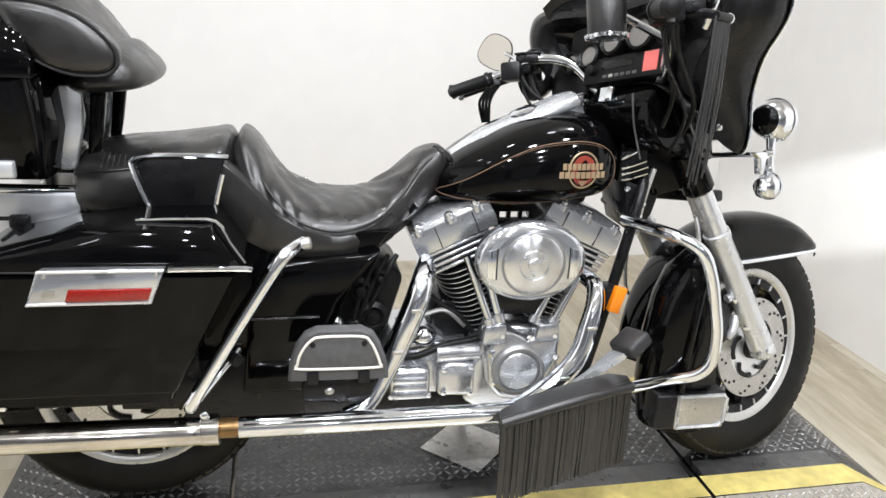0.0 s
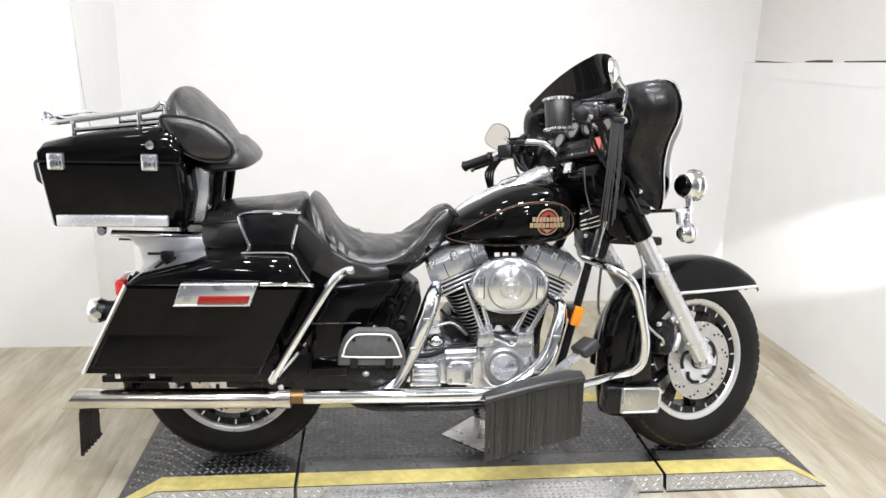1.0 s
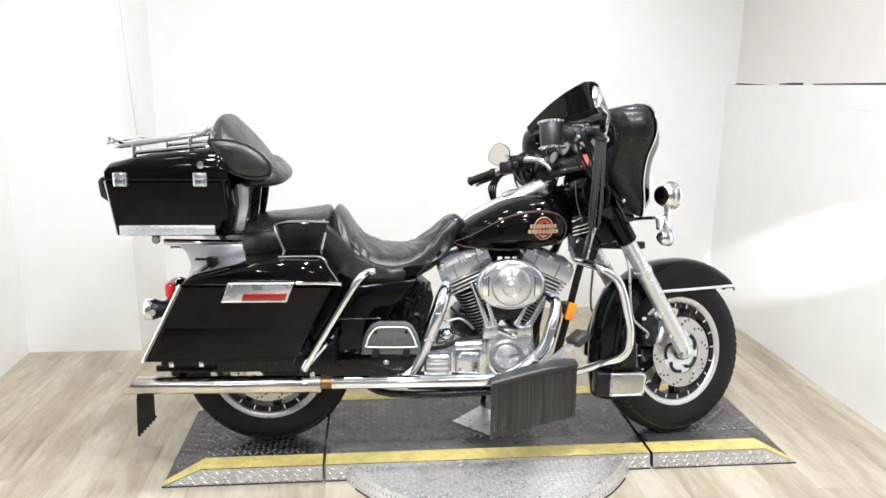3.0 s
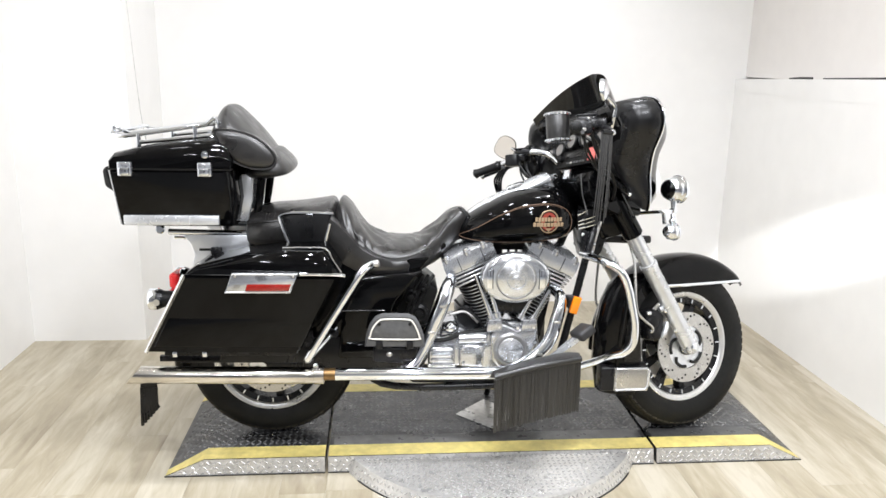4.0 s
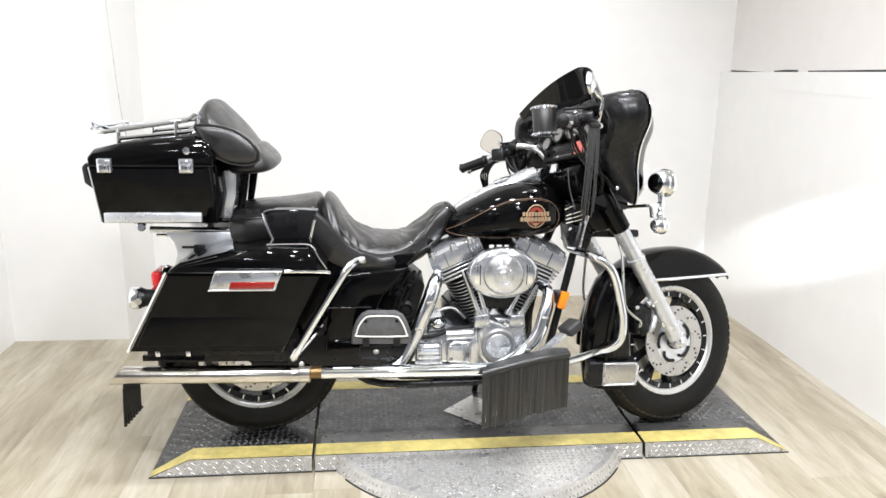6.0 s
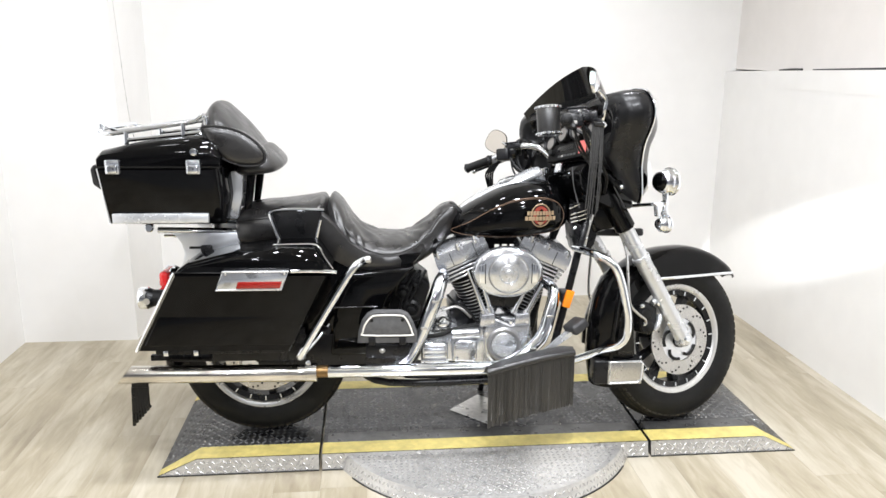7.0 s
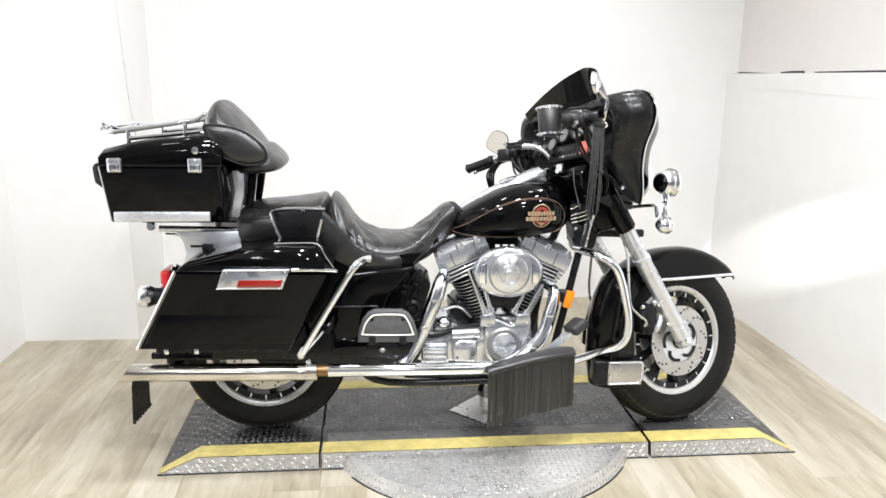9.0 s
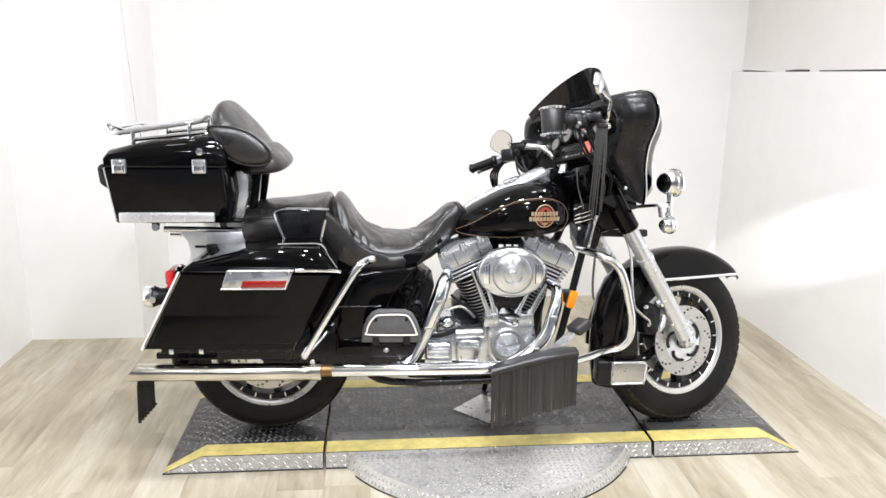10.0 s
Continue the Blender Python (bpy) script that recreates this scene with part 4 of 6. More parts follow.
exhaust = group("exhaust_pipe", bike, "chrome exhaust pipes with heat shields")
part("long_shield", tube([(0.29, -0.33, 0.352), (0.5, -0.33, 0.352), (0.86, -0.325, 0.352), (0.95, -0.30, 0.352)], [0.0225, 0.0225, 0.0225, 0.02], 20), CHROME, exhaust)
part("shield_lip", tube([(0.30, -0.349, 0.366), (0.6, -0.349, 0.366), (0.85, -0.344, 0.366)], 0.004, 8), CHROME, exhaust)
part("rear_header", tube([(0.70, -0.17, 0.655), (0.683, -0.24, 0.635), (0.658, -0.262, 0.57), (0.615, -0.265, 0.465), (0.56, -0.285, 0.37), (0.51, -0.315, 0.352)], [0.022, 0.026, 0.027, 0.0265, 0.024, 0.02], 20), CHROME, exhaust, "chrome rear cylinder pipe shield")
part("front_header", tube([(1.03, -0.09, 0.60), (1.075, -0.13, 0.61), (1.102, -0.185, 0.60), (1.098, -0.215, 0.56), (1.083, -0.228, 0.51), (1.068, -0.236, 0.46), (1.04, -0.245, 0.415), (0.99, -0.255, 0.375), (0.925, -0.285, 0.35), (0.86, -0.32, 0.345)], [0.016, 0.018, 0.0205, 0.0225, 0.0235, 0.024, 0.024, 0.023, 0.022, 0.02], 20), CHROME, exhaust, "chrome front cylinder pipe shield")
for k, p in enumerate(((0.665, -0.288, 0.585), (0.625, -0.292, 0.49), (1.083, -0.251, 0.515), (1.02, -0.273, 0.40))):
    part("hose_clamp", box(p[0] - 0.012, p[0] + 0.012, p[1] - 0.002, p[1] + 0.004, p[2] - 0.004, p[2] + 0.004, 0.001, 1), STEEL, exhaust)

# ---- fuel tank
tank = group("fuel_tank", bike, "gloss black teardrop fuel tank with a gold pinstripe")
from mathutils.bvhtree import BVHTree

TANK = [(0.722, 0, 0.80, 0.03, 0.02, 0.012), (0.76, 0, 0.81, 0.10, 0.055, 0.038), (0.85, 0, 0.835, 0.155, 0.09, 0.07), (0.95, 0, 0.855, 0.178, 0.115, 0.088), (1.05, 0, 0.872, 0.182, 0.115, 0.092), (1.12, 0, 0.875, 0.16, 0.1, 0.085), (1.165, 0, 0.865, 0.10, 0.065, 0.05), (1.178, 0, 0.86, 0.04, 0.03, 0.02)]
tank_bm = loft(stations(TANK, 44, 48, 2.7))
tank_tree = BVHTree.FromBMesh(tank_bm)
part("shell", tank_bm, PAINT, tank)


def tank_side(x, z, lift=0.0):
    """The y of the tank's near side at x, z."""
    hit = tank_tree.ray_cast(Vector((x, -1.0, z)), Vector((0, 1, 0)))[0]
    return (hit.y if hit else -0.05) - lift


outline = [(0.737, 0.803), (0.80, 0.842), (0.88, 0.892), (0.96, 0.925), (1.05, 0.935), (1.11, 0.918), (1.142, 0.875), (1.135, 0.83), (1.10, 0.80), (1.03, 0.788), (0.92, 0.785), (0.82, 0.789), (0.765, 0.793)]
flat = curve([(x, 0, z) for x, z in outline], 5, True)
for s in (1, -1):
    part("pinstripe", tube([(p.x, s * (tank_side(p.x, p.z, 0.0005)), p.z) for p in flat], 0.0011, 6, closed=True, smooth=False), GOLD, tank, "gold and red pinstripe")
    part("pinstripe", tube([(p.x + (1.0 - p.x) * 0.018, s * (tank_side(p.x, p.z + (0.86 - p.z) * 0.06, 0.0004)), p.z + (0.86 - p.z) * 0.06) for p in flat], 0.0005, 6, closed=True, smooth=False), GOLD, tank)
emblem = group("emblem", tank, "round tan and red tank badge with two lettered bars")


def badge_piece(outline_xz, lift, thick):
    bm = bmesh.new()
    f = bm.faces.new([bm.verts.new((x, tank_side(x, z, lift), z)) for x, z in outline_xz])
    r = bmesh.ops.extrude_face_region(bm, geom=[f])
    for v in r["geom"]:
        if isinstance(v, bmesh.types.BMVert):
            v.co.y -= thick
    return bm


EX, EZ = 1.05, 0.872
disc = [(EX + 0.035 * math.cos(a), EZ + 0.041 * math.sin(a)) for a in np.linspace(0, 2 * math.pi, 32, endpoint=False)]
part("badge_disc", badge_piece(disc, 0.0003, 0.001), BLACKMETAL, emblem)
part("badge_ring", tube([(x, tank_side(x, z, 0.0015), z) for x, z in disc], 0.0022, 6, closed=True, smooth=False), TAN, emblem)
part("badge_centre", badge_piece([(EX + 0.029 * math.cos(a), EZ + 0.034 * math.sin(a)) for a in np.linspace(0, 2 * math.pi, 28, endpoint=False)], 0.0012, 0.0008), RED, emblem)
for z0, x0, x1 in ((EZ + 0.0015, -0.051, 0.049), (EZ - 0.0175, -0.058, 0.056)):
    n = 9
    w = (x1 - x0) / n
    for k in range(n):
        a, b = EX + x0 + k * w + 0.001, EX + x0 + (k + 1) * w - 0.0012
        part("badge_bar", badge_piece([(a, z0), (b, z0), (b, z0 + 0.0145), (a, z0 + 0.0145)], 0.002, 0.0016), TAN, emblem)
part("badge_chevron", badge_piece([(EX - 0.012, EZ - 0.024), (EX, EZ - 0.038), (EX + 0.012, EZ - 0.024)], 0.002, 0.0012), TAN, emblem)
bm = loft([oval(x, 0, zc, hw, hu, 0.02, 2.6, 20) for x, zc, hw, hu in ((0.775, 0.868, 0.03, 0.012), (0.85, 0.915, 0.05, 0.016), (0.95, 0.958, 0.058, 0.02), (1.03, 0.992, 0.06, 0.024), (1.07, 1.008, 0.055, 0.02), (1.085, 1.0, 0.045, 0.012))])
console = part("tank_console", bm, SLIDER, bike, "long chrome tank console")
part("fuel_cap", lathe([(0.036, 0.0), (0.038, 0.006), (0.036, 0.014), (0.026, 0.019), (0.01, 0.02)], (0.955, -0.0, 0.968), (-0.35, 0, 0.94), 28), CHROME, console)
part("console_strap", tube([(0.77, -0.04, 0.865), (0.75, -0.035, 0.885), (0.735, -0.02, 0.89)], 0.009, 8), PLASTIC, console)
part("ignition_switch", lathe([(0.028, 0.0), (0.03, 0.01), (0.026, 0.022), (0.018, 0.024)], (1.085, -0.0, 1.0), (-0.2, 0, 0.97), 24), CHROME, console)
part("console_end_cap", prism([(1.045, 0.975), (1.045, 1.018), (1.085, 1.012), (1.10, 0.965)], -0.052, 0.052, 0.008), CHROME, console)

# ---- seat
seat = group("seat", bike, "black leather two-up touring seat with a stitched bucket")
SEAT = [(0.27, 0, 0.82, 0.10, 0.045, 0.06), (0.295, 0, 0.825, 0.155, 0.106, 0.095), (0.33, 0, 0.795, 0.18, 0.114, 0.09), (0.37, 0, 0.754, 0.19, 0.089, 0.07), (0.43, 0, 0.730, 0.195, 0.062, 0.065), (0.52, 0, 0.719, 0.19, 0.058, 0.055), (0.59, 0, 0.735, 0.165, 0.054, 0.064), (0.65, 0, 0.772, 0.128, 0.064, 0.08), (0.70, 0, 0.818, 0.092, 0.066, 0.082), (0.745, 0, 0.85, 0.066, 0.046, 0.062), (0.77, 0, 0.857, 0.04, 0.02, 0.03)]


def creased(bm, fn):
    """Push each point of a cushion along its normal by fn(point)."""
    bm.normal_update()
    for v, d in [(v, fn(v.co)) for v in bm.verts]:
        v.co += v.normal * d
    return bm


def bucket_folds(p):
    """Soft cross folds over the bucket, and short puckers along its side seam."""
    up = min(max((p.z - np.interp(p.x, (0.3, 0.4, 0.52, 0.65, 0.75), (0.835, 0.757, 0.729, 0.79, 0.87))) / 0.03, 0), 1)
    fold = 0.0036 * math.sin(150 * p.x + 9 * math.sin(9 * p.y) + 4 * math.sin(23 * p.x)) * up
    seam = math.exp(-((p.z - np.interp(p.x, (0.3, 0.36, 0.42, 0.52, 0.6, 0.7), (0.89, 0.80, 0.756, 0.734, 0.75, 0.84))) / 0.018) ** 2)
    return fold * (0.5 + 0.5 * math.sin(31 * p.x + 1.2)) + 0.0028 * seam * math.sin(260 * p.x + 60 * p.z) * float(np.interp(p.x, (0.40, 0.47), (1.0, 0.1)))


part("rider_cushion", creased(loft(stations(SEAT, 150, 64, 2.5)), bucket_folds), LEATHER, seat)
PILLION = [(-0.045, 0, 0.815, 0.10, 0.03, 0.05), (-0.03, 0, 0.82, 0.155, 0.065, 0.07), (0.03, 0, 0.825, 0.185, 0.075, 0.08), (0.13, 0, 0.83, 0.195, 0.078, 0.085), (0.22, 0, 0.835, 0.195, 0.086, 0.085), (0.265, 0, 0.84, 0.17, 0.086, 0.09), (0.285, 0, 0.83, 0.12, 0.06, 0.07)]
part("pillion_cushion", loft(stations(PILLION, 34, 40, 2.8)), LEATHER, seat)


def skin(table, x, u, power=2.5, lift=0.0, s=-1):
    """A point on a lofted cushion at x; u is the angle up from the side, in degrees."""
    rows = np.array(table)
    zc, hw, hu, hd = (float(np.interp(x, rows[:, 0], rows[:, i])) for i in (2, 3, 4, 5))
    c, q, e = math.cos(radians(u)), math.sin(radians(u)), 2 / power
    return (x, s * (hw + lift) * math.copysign(abs(c) ** e, c), zc + (hu + lift if q > 0 else hd + lift) * math.copysign(abs(q) ** e, q))


for s in (-1, 1):
    part("piping", tube([skin(SEAT, x, u, lift=0.001, s=s) for x, u in ((0.30, 52), (0.325, 40), (0.36, 28), (0.42, 16), (0.50, 10), (0.58, 14), (0.64, 20), (0.70, 34), (0.75, 50))], 0.0034, 8), LEATHER, seat)
    part("piping", tube([skin(PILLION, x, u, 2.8, 0.001, s) for x, u in ((-0.03, 20), (0.03, 22), (0.1, 26), (0.2, 34), (0.265, 30))], 0.0034, 8), LEATHER, seat)
for s in (-1, 1):
    rings = []
    for x in np.linspace(0.225, 0.665, 34):
        top = float(np.interp(x, (0.225, 0.262, 0.295, 0.33, 0.375, 0.43, 0.5, 0.57, 0.63, 0.665), (0.893, 0.893, 0.866, 0.828, 0.78, 0.748, 0.731, 0.738, 0.768, 0.795)))
        low = float(np.interp(x, (0.225, 0.255, 0.30, 0.36, 0.43, 0.5, 0.57, 0.63, 0.665), (0.80, 0.76, 0.715, 0.682, 0.667, 0.661, 0.669, 0.70, 0.74)))
        w = float(np.interp(x, (0.225, 0.33, 0.43, 0.52, 0.59, 0.65, 0.665), (0.199, 0.199, 0.2, 0.194, 0.168, 0.13, 0.12)))
        rings.append([(x, s * y, z) for y, z in ((w - 0.05, top), (w - 0.012, top), (w - 0.002, top - 0.008), (w + 0.002, top * 0.65 + low * 0.35), (w, top * 0.3 + low * 0.7), (w - 0.01, low + 0.006), (w - 0.03, low), (w - 0.05, low))])
    bm = loft(rings)
    part("side_skirt", bm, LEATHER, seat, "plain leather side skirt below the stitched bucket")
for k in range(9):
    x0 = -0.02 + 0.011 * k
    part("cushion_pleat", tube([skin(PILLION, x0, u, 2.8, -0.001) for u in (16, 30, 45, 60)], [0.001, 0.0035, 0.0035, 0.001], 6), LEATHER, seat)
for s in (-1, 1):
    panel = group("side_trim", seat, "black seat side panel with chrome edging")
    panel.location.z = 0 if s < 0 else -0.03
    y = s * 0.215
    part("panel", prism([(0.10, 0.89), (0.125, 0.90), (0.275, 0.90), (0.262, 0.865), (0.247, 0.79), (0.13, 0.785)], s * 0.218, s * 0.16, 0.006), SATIN, panel)
    part("chrome_edge", tube([(0.131, y * 1.03, 0.784), (0.112, y * 1.03, 0.83), (0.096, y * 1.03, 0.882), (0.098, y * 1.03, 0.893), (0.12, y * 1.03, 0.903), (0.20, y * 1.03, 0.905), (0.28, y * 1.0, 0.901)], 0.0058, 8, 4), CHROME, panel)
    part("chrome_edge", tube([(0.268, y * 1.03, 0.868), (0.256, y * 1.03, 0.82), (0.25, y * 1.03, 0.79)], 0.0058, 8, 4), CHROME, panel)

# ---- saddlebags
def saddlebag(s):
    bag = group("saddlebag", bike, "gloss black hard saddlebag with chrome edging")
    y = lambda v: s * v
    lower = [(-0.336, 0.458), (-0.194, 0.726), (0.312, 0.722), (0.176, 0.452)]
    rings = []
    for d, k, dz in ((0.205, 1.0, 0), (0.36, 1.0, 0), (0.40, 0.985, 0.0), (0.418, 0.955, 0.0)):
        mx, mz = -0.01, 0.60
        rings.append([(mx + (x - mx) * k, d, mz + (z - mz) * k) for x, z in lower])
    bm = loft(rings)
    for v in bm.verts:
        if v.co.y > 0.39 and v.co.z < 0.6:
            v.co.y -= 0.012
    bevel(bm, 0.012, 3)
    part("body", bm if s > 0 else mirrored(bm), PAINT, bag)
    bm = prism([(-0.232, 0.63), (0.252, 0.622), (0.182, 0.476), (-0.306, 0.478)], 0.4115, 0.39, 0.009, 3)
    part("lower_panel", bm if s > 0 else mirrored(bm), PAINT, bag)
    top = [(-0.19, 0.731), (-0.158, 0.752), (0.0, 0.786), (0.13, 0.803), (0.262, 0.805), (0.314, 0.728)]
    rings = []
    for d, k in ((0.2, 0.98), (0.34, 1.0), (0.395, 0.99), (0.41, 0.94)):
        rings.append([(0.06 + (x - 0.06) * k, d, 0.731 + (z - 0.731) * (k if k > 0.95 else 0.72)) for x, z in top])
    bm = bevel(loft(rings), 0.008, 2)
    part("lid", bm if s > 0 else mirrored(bm), PAINT, bag)
    part("seam", tube([(-0.19, y(0.405), 0.729), (0.06, y(0.414), 0.728), (0.31, y(0.405), 0.726)], 0.002, 6), GAP, bag)
    part("chrome_line", tube([(0.185, y(0.418), 0.733), (0.25, y(0.417), 0.733), (0.315, y(0.405), 0.728), (0.33, y(0.40), 0.724)], 0.0055, 8), CHROME, bag)
    part("chrome_line", tube([(0.318, y(0.38), 0.731), (0.29, y(0.37), 0.77), (0.265, y(0.36), 0.806), (0.20, y(0.35), 0.808), (0.12, y(0.34), 0.804)], 0.0045, 8, 3), CHROME, bag)
    part("rear_edge", tube([(-0.336, y(0.385), 0.455), (-0.265, y(0.395), 0.59), (-0.193, y(0.398), 0.727)], 0.006, 8), CHROME, bag, "bright rear edge")
    part("bottom_rail", box(-0.29, 0.16, y(0.30), y(0.34), 0.425, 0.446, 0.004), BLACKMETAL, bag)
    for x in (-0.26, -0.16):
        part("rail_clip", box(x, x + 0.016, y(0.338), y(0.352), 0.424, 0.444, 0.003), CHROME, bag)
    lamp = group("side_reflector", bag, "chrome housing with a long red reflector")
    plate = prism([(-0.058, 0.674), (-0.032, 0.738), (0.181, 0.738), (0.156, 0.678), (0.15, 0.674)], 0.432, 0.40, 0.005)
    part("housing", plate if s > 0 else mirrored(plate), COVER, lamp)
    part("housing_lip", tube([(-0.056, y(0.432), 0.676), (-0.032, y(0.432), 0.736), (0.179, y(0.432), 0.736), (0.154, y(0.432), 0.676)], 0.0035, 6, closed=True, smooth=False), SLIDER, lamp)
    lens = prism([(0.009, 0.681), (0.016, 0.703), (0.158, 0.703), (0.15, 0.681)], 0.4365, 0.425, 0.002)
    part("lens", lens if s > 0 else mirrored(lens), REDLENS, lamp, "red reflector")
    mark = prism([(-0.03, 0.69), (-0.025, 0.702), (-0.006, 0.702), (-0.01, 0.69)], 0.434, 0.43, 0.0)
    part("housing_mark", mark if s > 0 else mirrored(mark), STEEL, lamp)
    for x, z in ((-0.022, 0.729), (0.166, 0.729)):
        part("housing_screw", lathe([(0.004, 0), (0.004, 0.002), (0.002, 0.003)], (x, y(0.432), z), (0, s, 0), 8), STEEL, lamp)
    return bag


saddlebag(-1)
saddlebag(1)
for s in (-1, 1):
    guard = group("saddlebag_guard", bike, "chrome saddlebag guard rail")
    part("rail", tube([(0.425, s * 0.27, 0.735), (0.405, s * 0.315, 0.735), (0.375, s * 0.34, 0.712), (0.29, s * 0.35, 0.575), (0.205, s * 0.35, 0.43), (0.20, s * 0.335, 0.41)], 0.0145, 14, 6), CHROME, guard)
    part("rail_end", lathe([(0.009, 0), (0.013, 0.005), (0.013, 0.02), (0.008, 0.024)], (0.42, s * 0.29, 0.738), (1, 0, 0.2), 16), STEEL, guard)
    part("stay", tube([(0.215, s * 0.345, 0.43), (0.25, s * 0.30, 0.46), (0.29, s * 0.26, 0.50)], 0.009, 10), CHROME, guard)
    part("side_cover", prism([(0.29, 0.37), (0.32, 0.655), (0.37, 0.675), (0.56, 0.69), (0.60, 0.70), (0.50, 0.585), (0.465, 0.50), (0.44, 0.37)], s * 0.225, s * 0.17, 0.016, 3), PAINT, bike, "gloss black side cover")
    part("inner_panel", prism([(0.17, 0.40), (0.27, 0.73), (0.62, 0.735), (0.56, 0.66), (0.42, 0.36)], s * 0.185, s * 0.15, 0.006), PAINT, bike)
    part("lower_frame_cover", prism([(0.16, 0.30), (0.16, 0.44), (0.60, 0.44), (0.62, 0.36), (0.58, 0.29)], s * 0.19, s * 0.165, 0.006), BLACKMETAL, bike)
    part("bag_support", box(-0.29, 0.2, s * 0.21, s * 0.195, 0.35, 0.47, 0.004), BLACKMETAL, bike)
    part("cover_seam", tube([(0.30, s * 0.228, 0.552), (0.4, s * 0.229, 0.553), (0.46, s * 0.228, 0.553)], 0.003, 6), BLACKMETAL, bike)
    part("passenger_peg_mount", tube([(0.26, s * 0.21, 0.47), (0.275, s * 0.27, 0.485), (0.29, s * 0.29, 0.485)], 0.014, 10), BLACKMETAL, bike)
    board = group("passenger_footboard", bike, "folded-up passenger footboard with a grey rubber pad")
    rings = [[(0.50 + (x - 0.50) * k, s * d, 0.50 + (z - 0.50) * k) for x, z in ((0.392, 0.452), (0.396, 0.489), (0.409, 0.53), (0.428, 0.556), (0.452, 0.567), (0.545, 0.566), (0.569, 0.554), (0.585, 0.526), (0.60, 0.483), (0.602, 0.45))] for d, k in ((0.305, 1.0), (0.325, 1.0), (0.333, 0.94))]
    part("rubber_tray", bevel(loft(rings), 0.004, 2), GREYRUBBER, board)
    ol = [(0.412, 0.494), (0.42, 0.521), (0.438, 0.545), (0.46, 0.554), (0.541, 0.553), (0.56, 0.542), (0.574, 0.515), (0.582, 0.49), (0.574, 0.481), (0.42, 0.483)]
    part("rubber_pad", prism(ol, s * 0.336, s * 0.328, 0.003), GREYRUBBER, board)
    part("pad_line", tube([(x, s * 0.337, z) for x, z in ol], 0.003, 6, 3, True), CREAM, board, "pale line round the pad")
    for x in (0.443, 0.549):
        part("hinge", box(x - 0.012, x + 0.012, s * 0.29, s * 0.34, 0.446, 0.474, 0.004), BLACKMETAL, board)
        part("pad_stud", lathe([(0.006, 0), (0.006, 0.002), (0.003, 0.003)], (x, s * 0.336, 0.537), (0, s, 0), 8), PLASTIC, board)
    part("bracket", prism([(0.42, 0.39), (0.42, 0.44), (0.58, 0.44), (0.57, 0.395), (0.54, 0.38)], s * 0.31, s * 0.22, 0.008), BLACKMETAL, board)
    part("bracket_bolt", ball((0.478, s * 0.313, 0.418), 0.011, 0.007, 0.009), STEEL, board)

# ---- rear lamps
tail = group("tail_lamp", bike, "red tail lamp on the rear fender")
part("lens", box(-0.346, -0.312, -0.06, 0.06, 0.588, 0.645, 0.012, 3), TAILLENS, tail)
part("housing", lathe([(0.045, 0), (0.048, 0.01), (0.045, 0.014)], (-0.3, 0, 0.605), (-1, 0, 0), 24), CHROME, tail)
part("light_bar", tube([(-0.345, -0.22, 0.58), (-0.33, 0, 0.58), (-0.345, 0.22, 0.58)], 0.012, 12), CHROME, bike)
for s in (-1, 1):
    sig = group("rear_turn_signal", bike, "round black turn signal with a chrome-rimmed lens")
    part("bowl", lathe([(0.012, 0), (0.03, 0.006), (0.036, 0.02), (0.037, 0.03)], (-0.325, s * 0.17, 0.58), (-1, 0, 0), 24), BLACKMETAL, sig)
    part("bezel", lathe([(0.036, 0.024), (0.0395, 0.027), (0.0395, 0.05), (0.037, 0.056), (0.033, 0.056)], (-0.325, s * 0.17, 0.58), (-1, 0, 0), 28), CHROME, sig, "bright chrome rim")
    part("lens", lathe([(0.034, 0.05), (0.03, 0.058), (0.015, 0.063), (0.004, 0.064)], (-0.325, s * 0.17, 0.58), (-1, 0, 0), 24), REDLENS, sig, "dark red lens")
    part("socket", lathe([(0.022, -0.03), (0.03, -0.02), (0.03, 0.006)], (-0.325, s * 0.17, 0.58), (-1, 0, 0), 16), PLASTIC, sig)

# ---- top case
case = group("top_case", bike, "gloss black hard top case with chrome latches and a luggage rack")
TOPO = [(-0.43, 0.862), (-0.441, 0.95), (-0.452, 1.056), (-0.055, 1.056), (-0.048, 0.95), (-0.055, 0.860)]
rings = []
for yy, k in ((-0.284, 0.83), (-0.281, 0.9), (-0.272, 0.955), (-0.255, 0.988), (-0.23, 1.0), (0.23, 1.0), (0.255, 0.988), (0.272, 0.955), (0.281, 0.9), (0.284, 0.83)):
    rings.append([(-0.25 + (x + 0.25) * (k if x > -0.25 else 0.85 + 0.15 * k), yy * (1.0 - 0.35 * (1.056 - z)), 0.96 + (z - 0.96) * (1 + k) / 2) for x, z in TOPO])
part("body", bevel(loft(rings), 0.006, 2), PAINT, case)
LIDO = [(-0.455, 1.062), (-0.454, 1.092), (-0.437, 1.112), (-0.347, 1.132), (-0.25, 1.146), (-0.166, 1.154), (-0.085, 1.16), (-0.062, 1.146), (-0.045, 1.105), (-0.048, 1.062)]
rings = []
for yy, k in ((-0.288, 0.35), (-0.282, 0.72), (-0.265, 0.93), (-0.235, 1.0), (0.235, 1.0), (0.265, 0.93), (0.282, 0.72), (0.288, 0.35)):
    rings.append([(-0.25 + (x + 0.25) * (0.95 + 0.05 * k), yy, 1.062 + (z - 1.062) * k) for x, z in LIDO])
part("lid", bevel(loft(rings), 0.004, 2), PAINT, case)
part("seam", box(-0.448, -0.055, -0.28, 0.28, 1.055, 1.064), GAP, case)
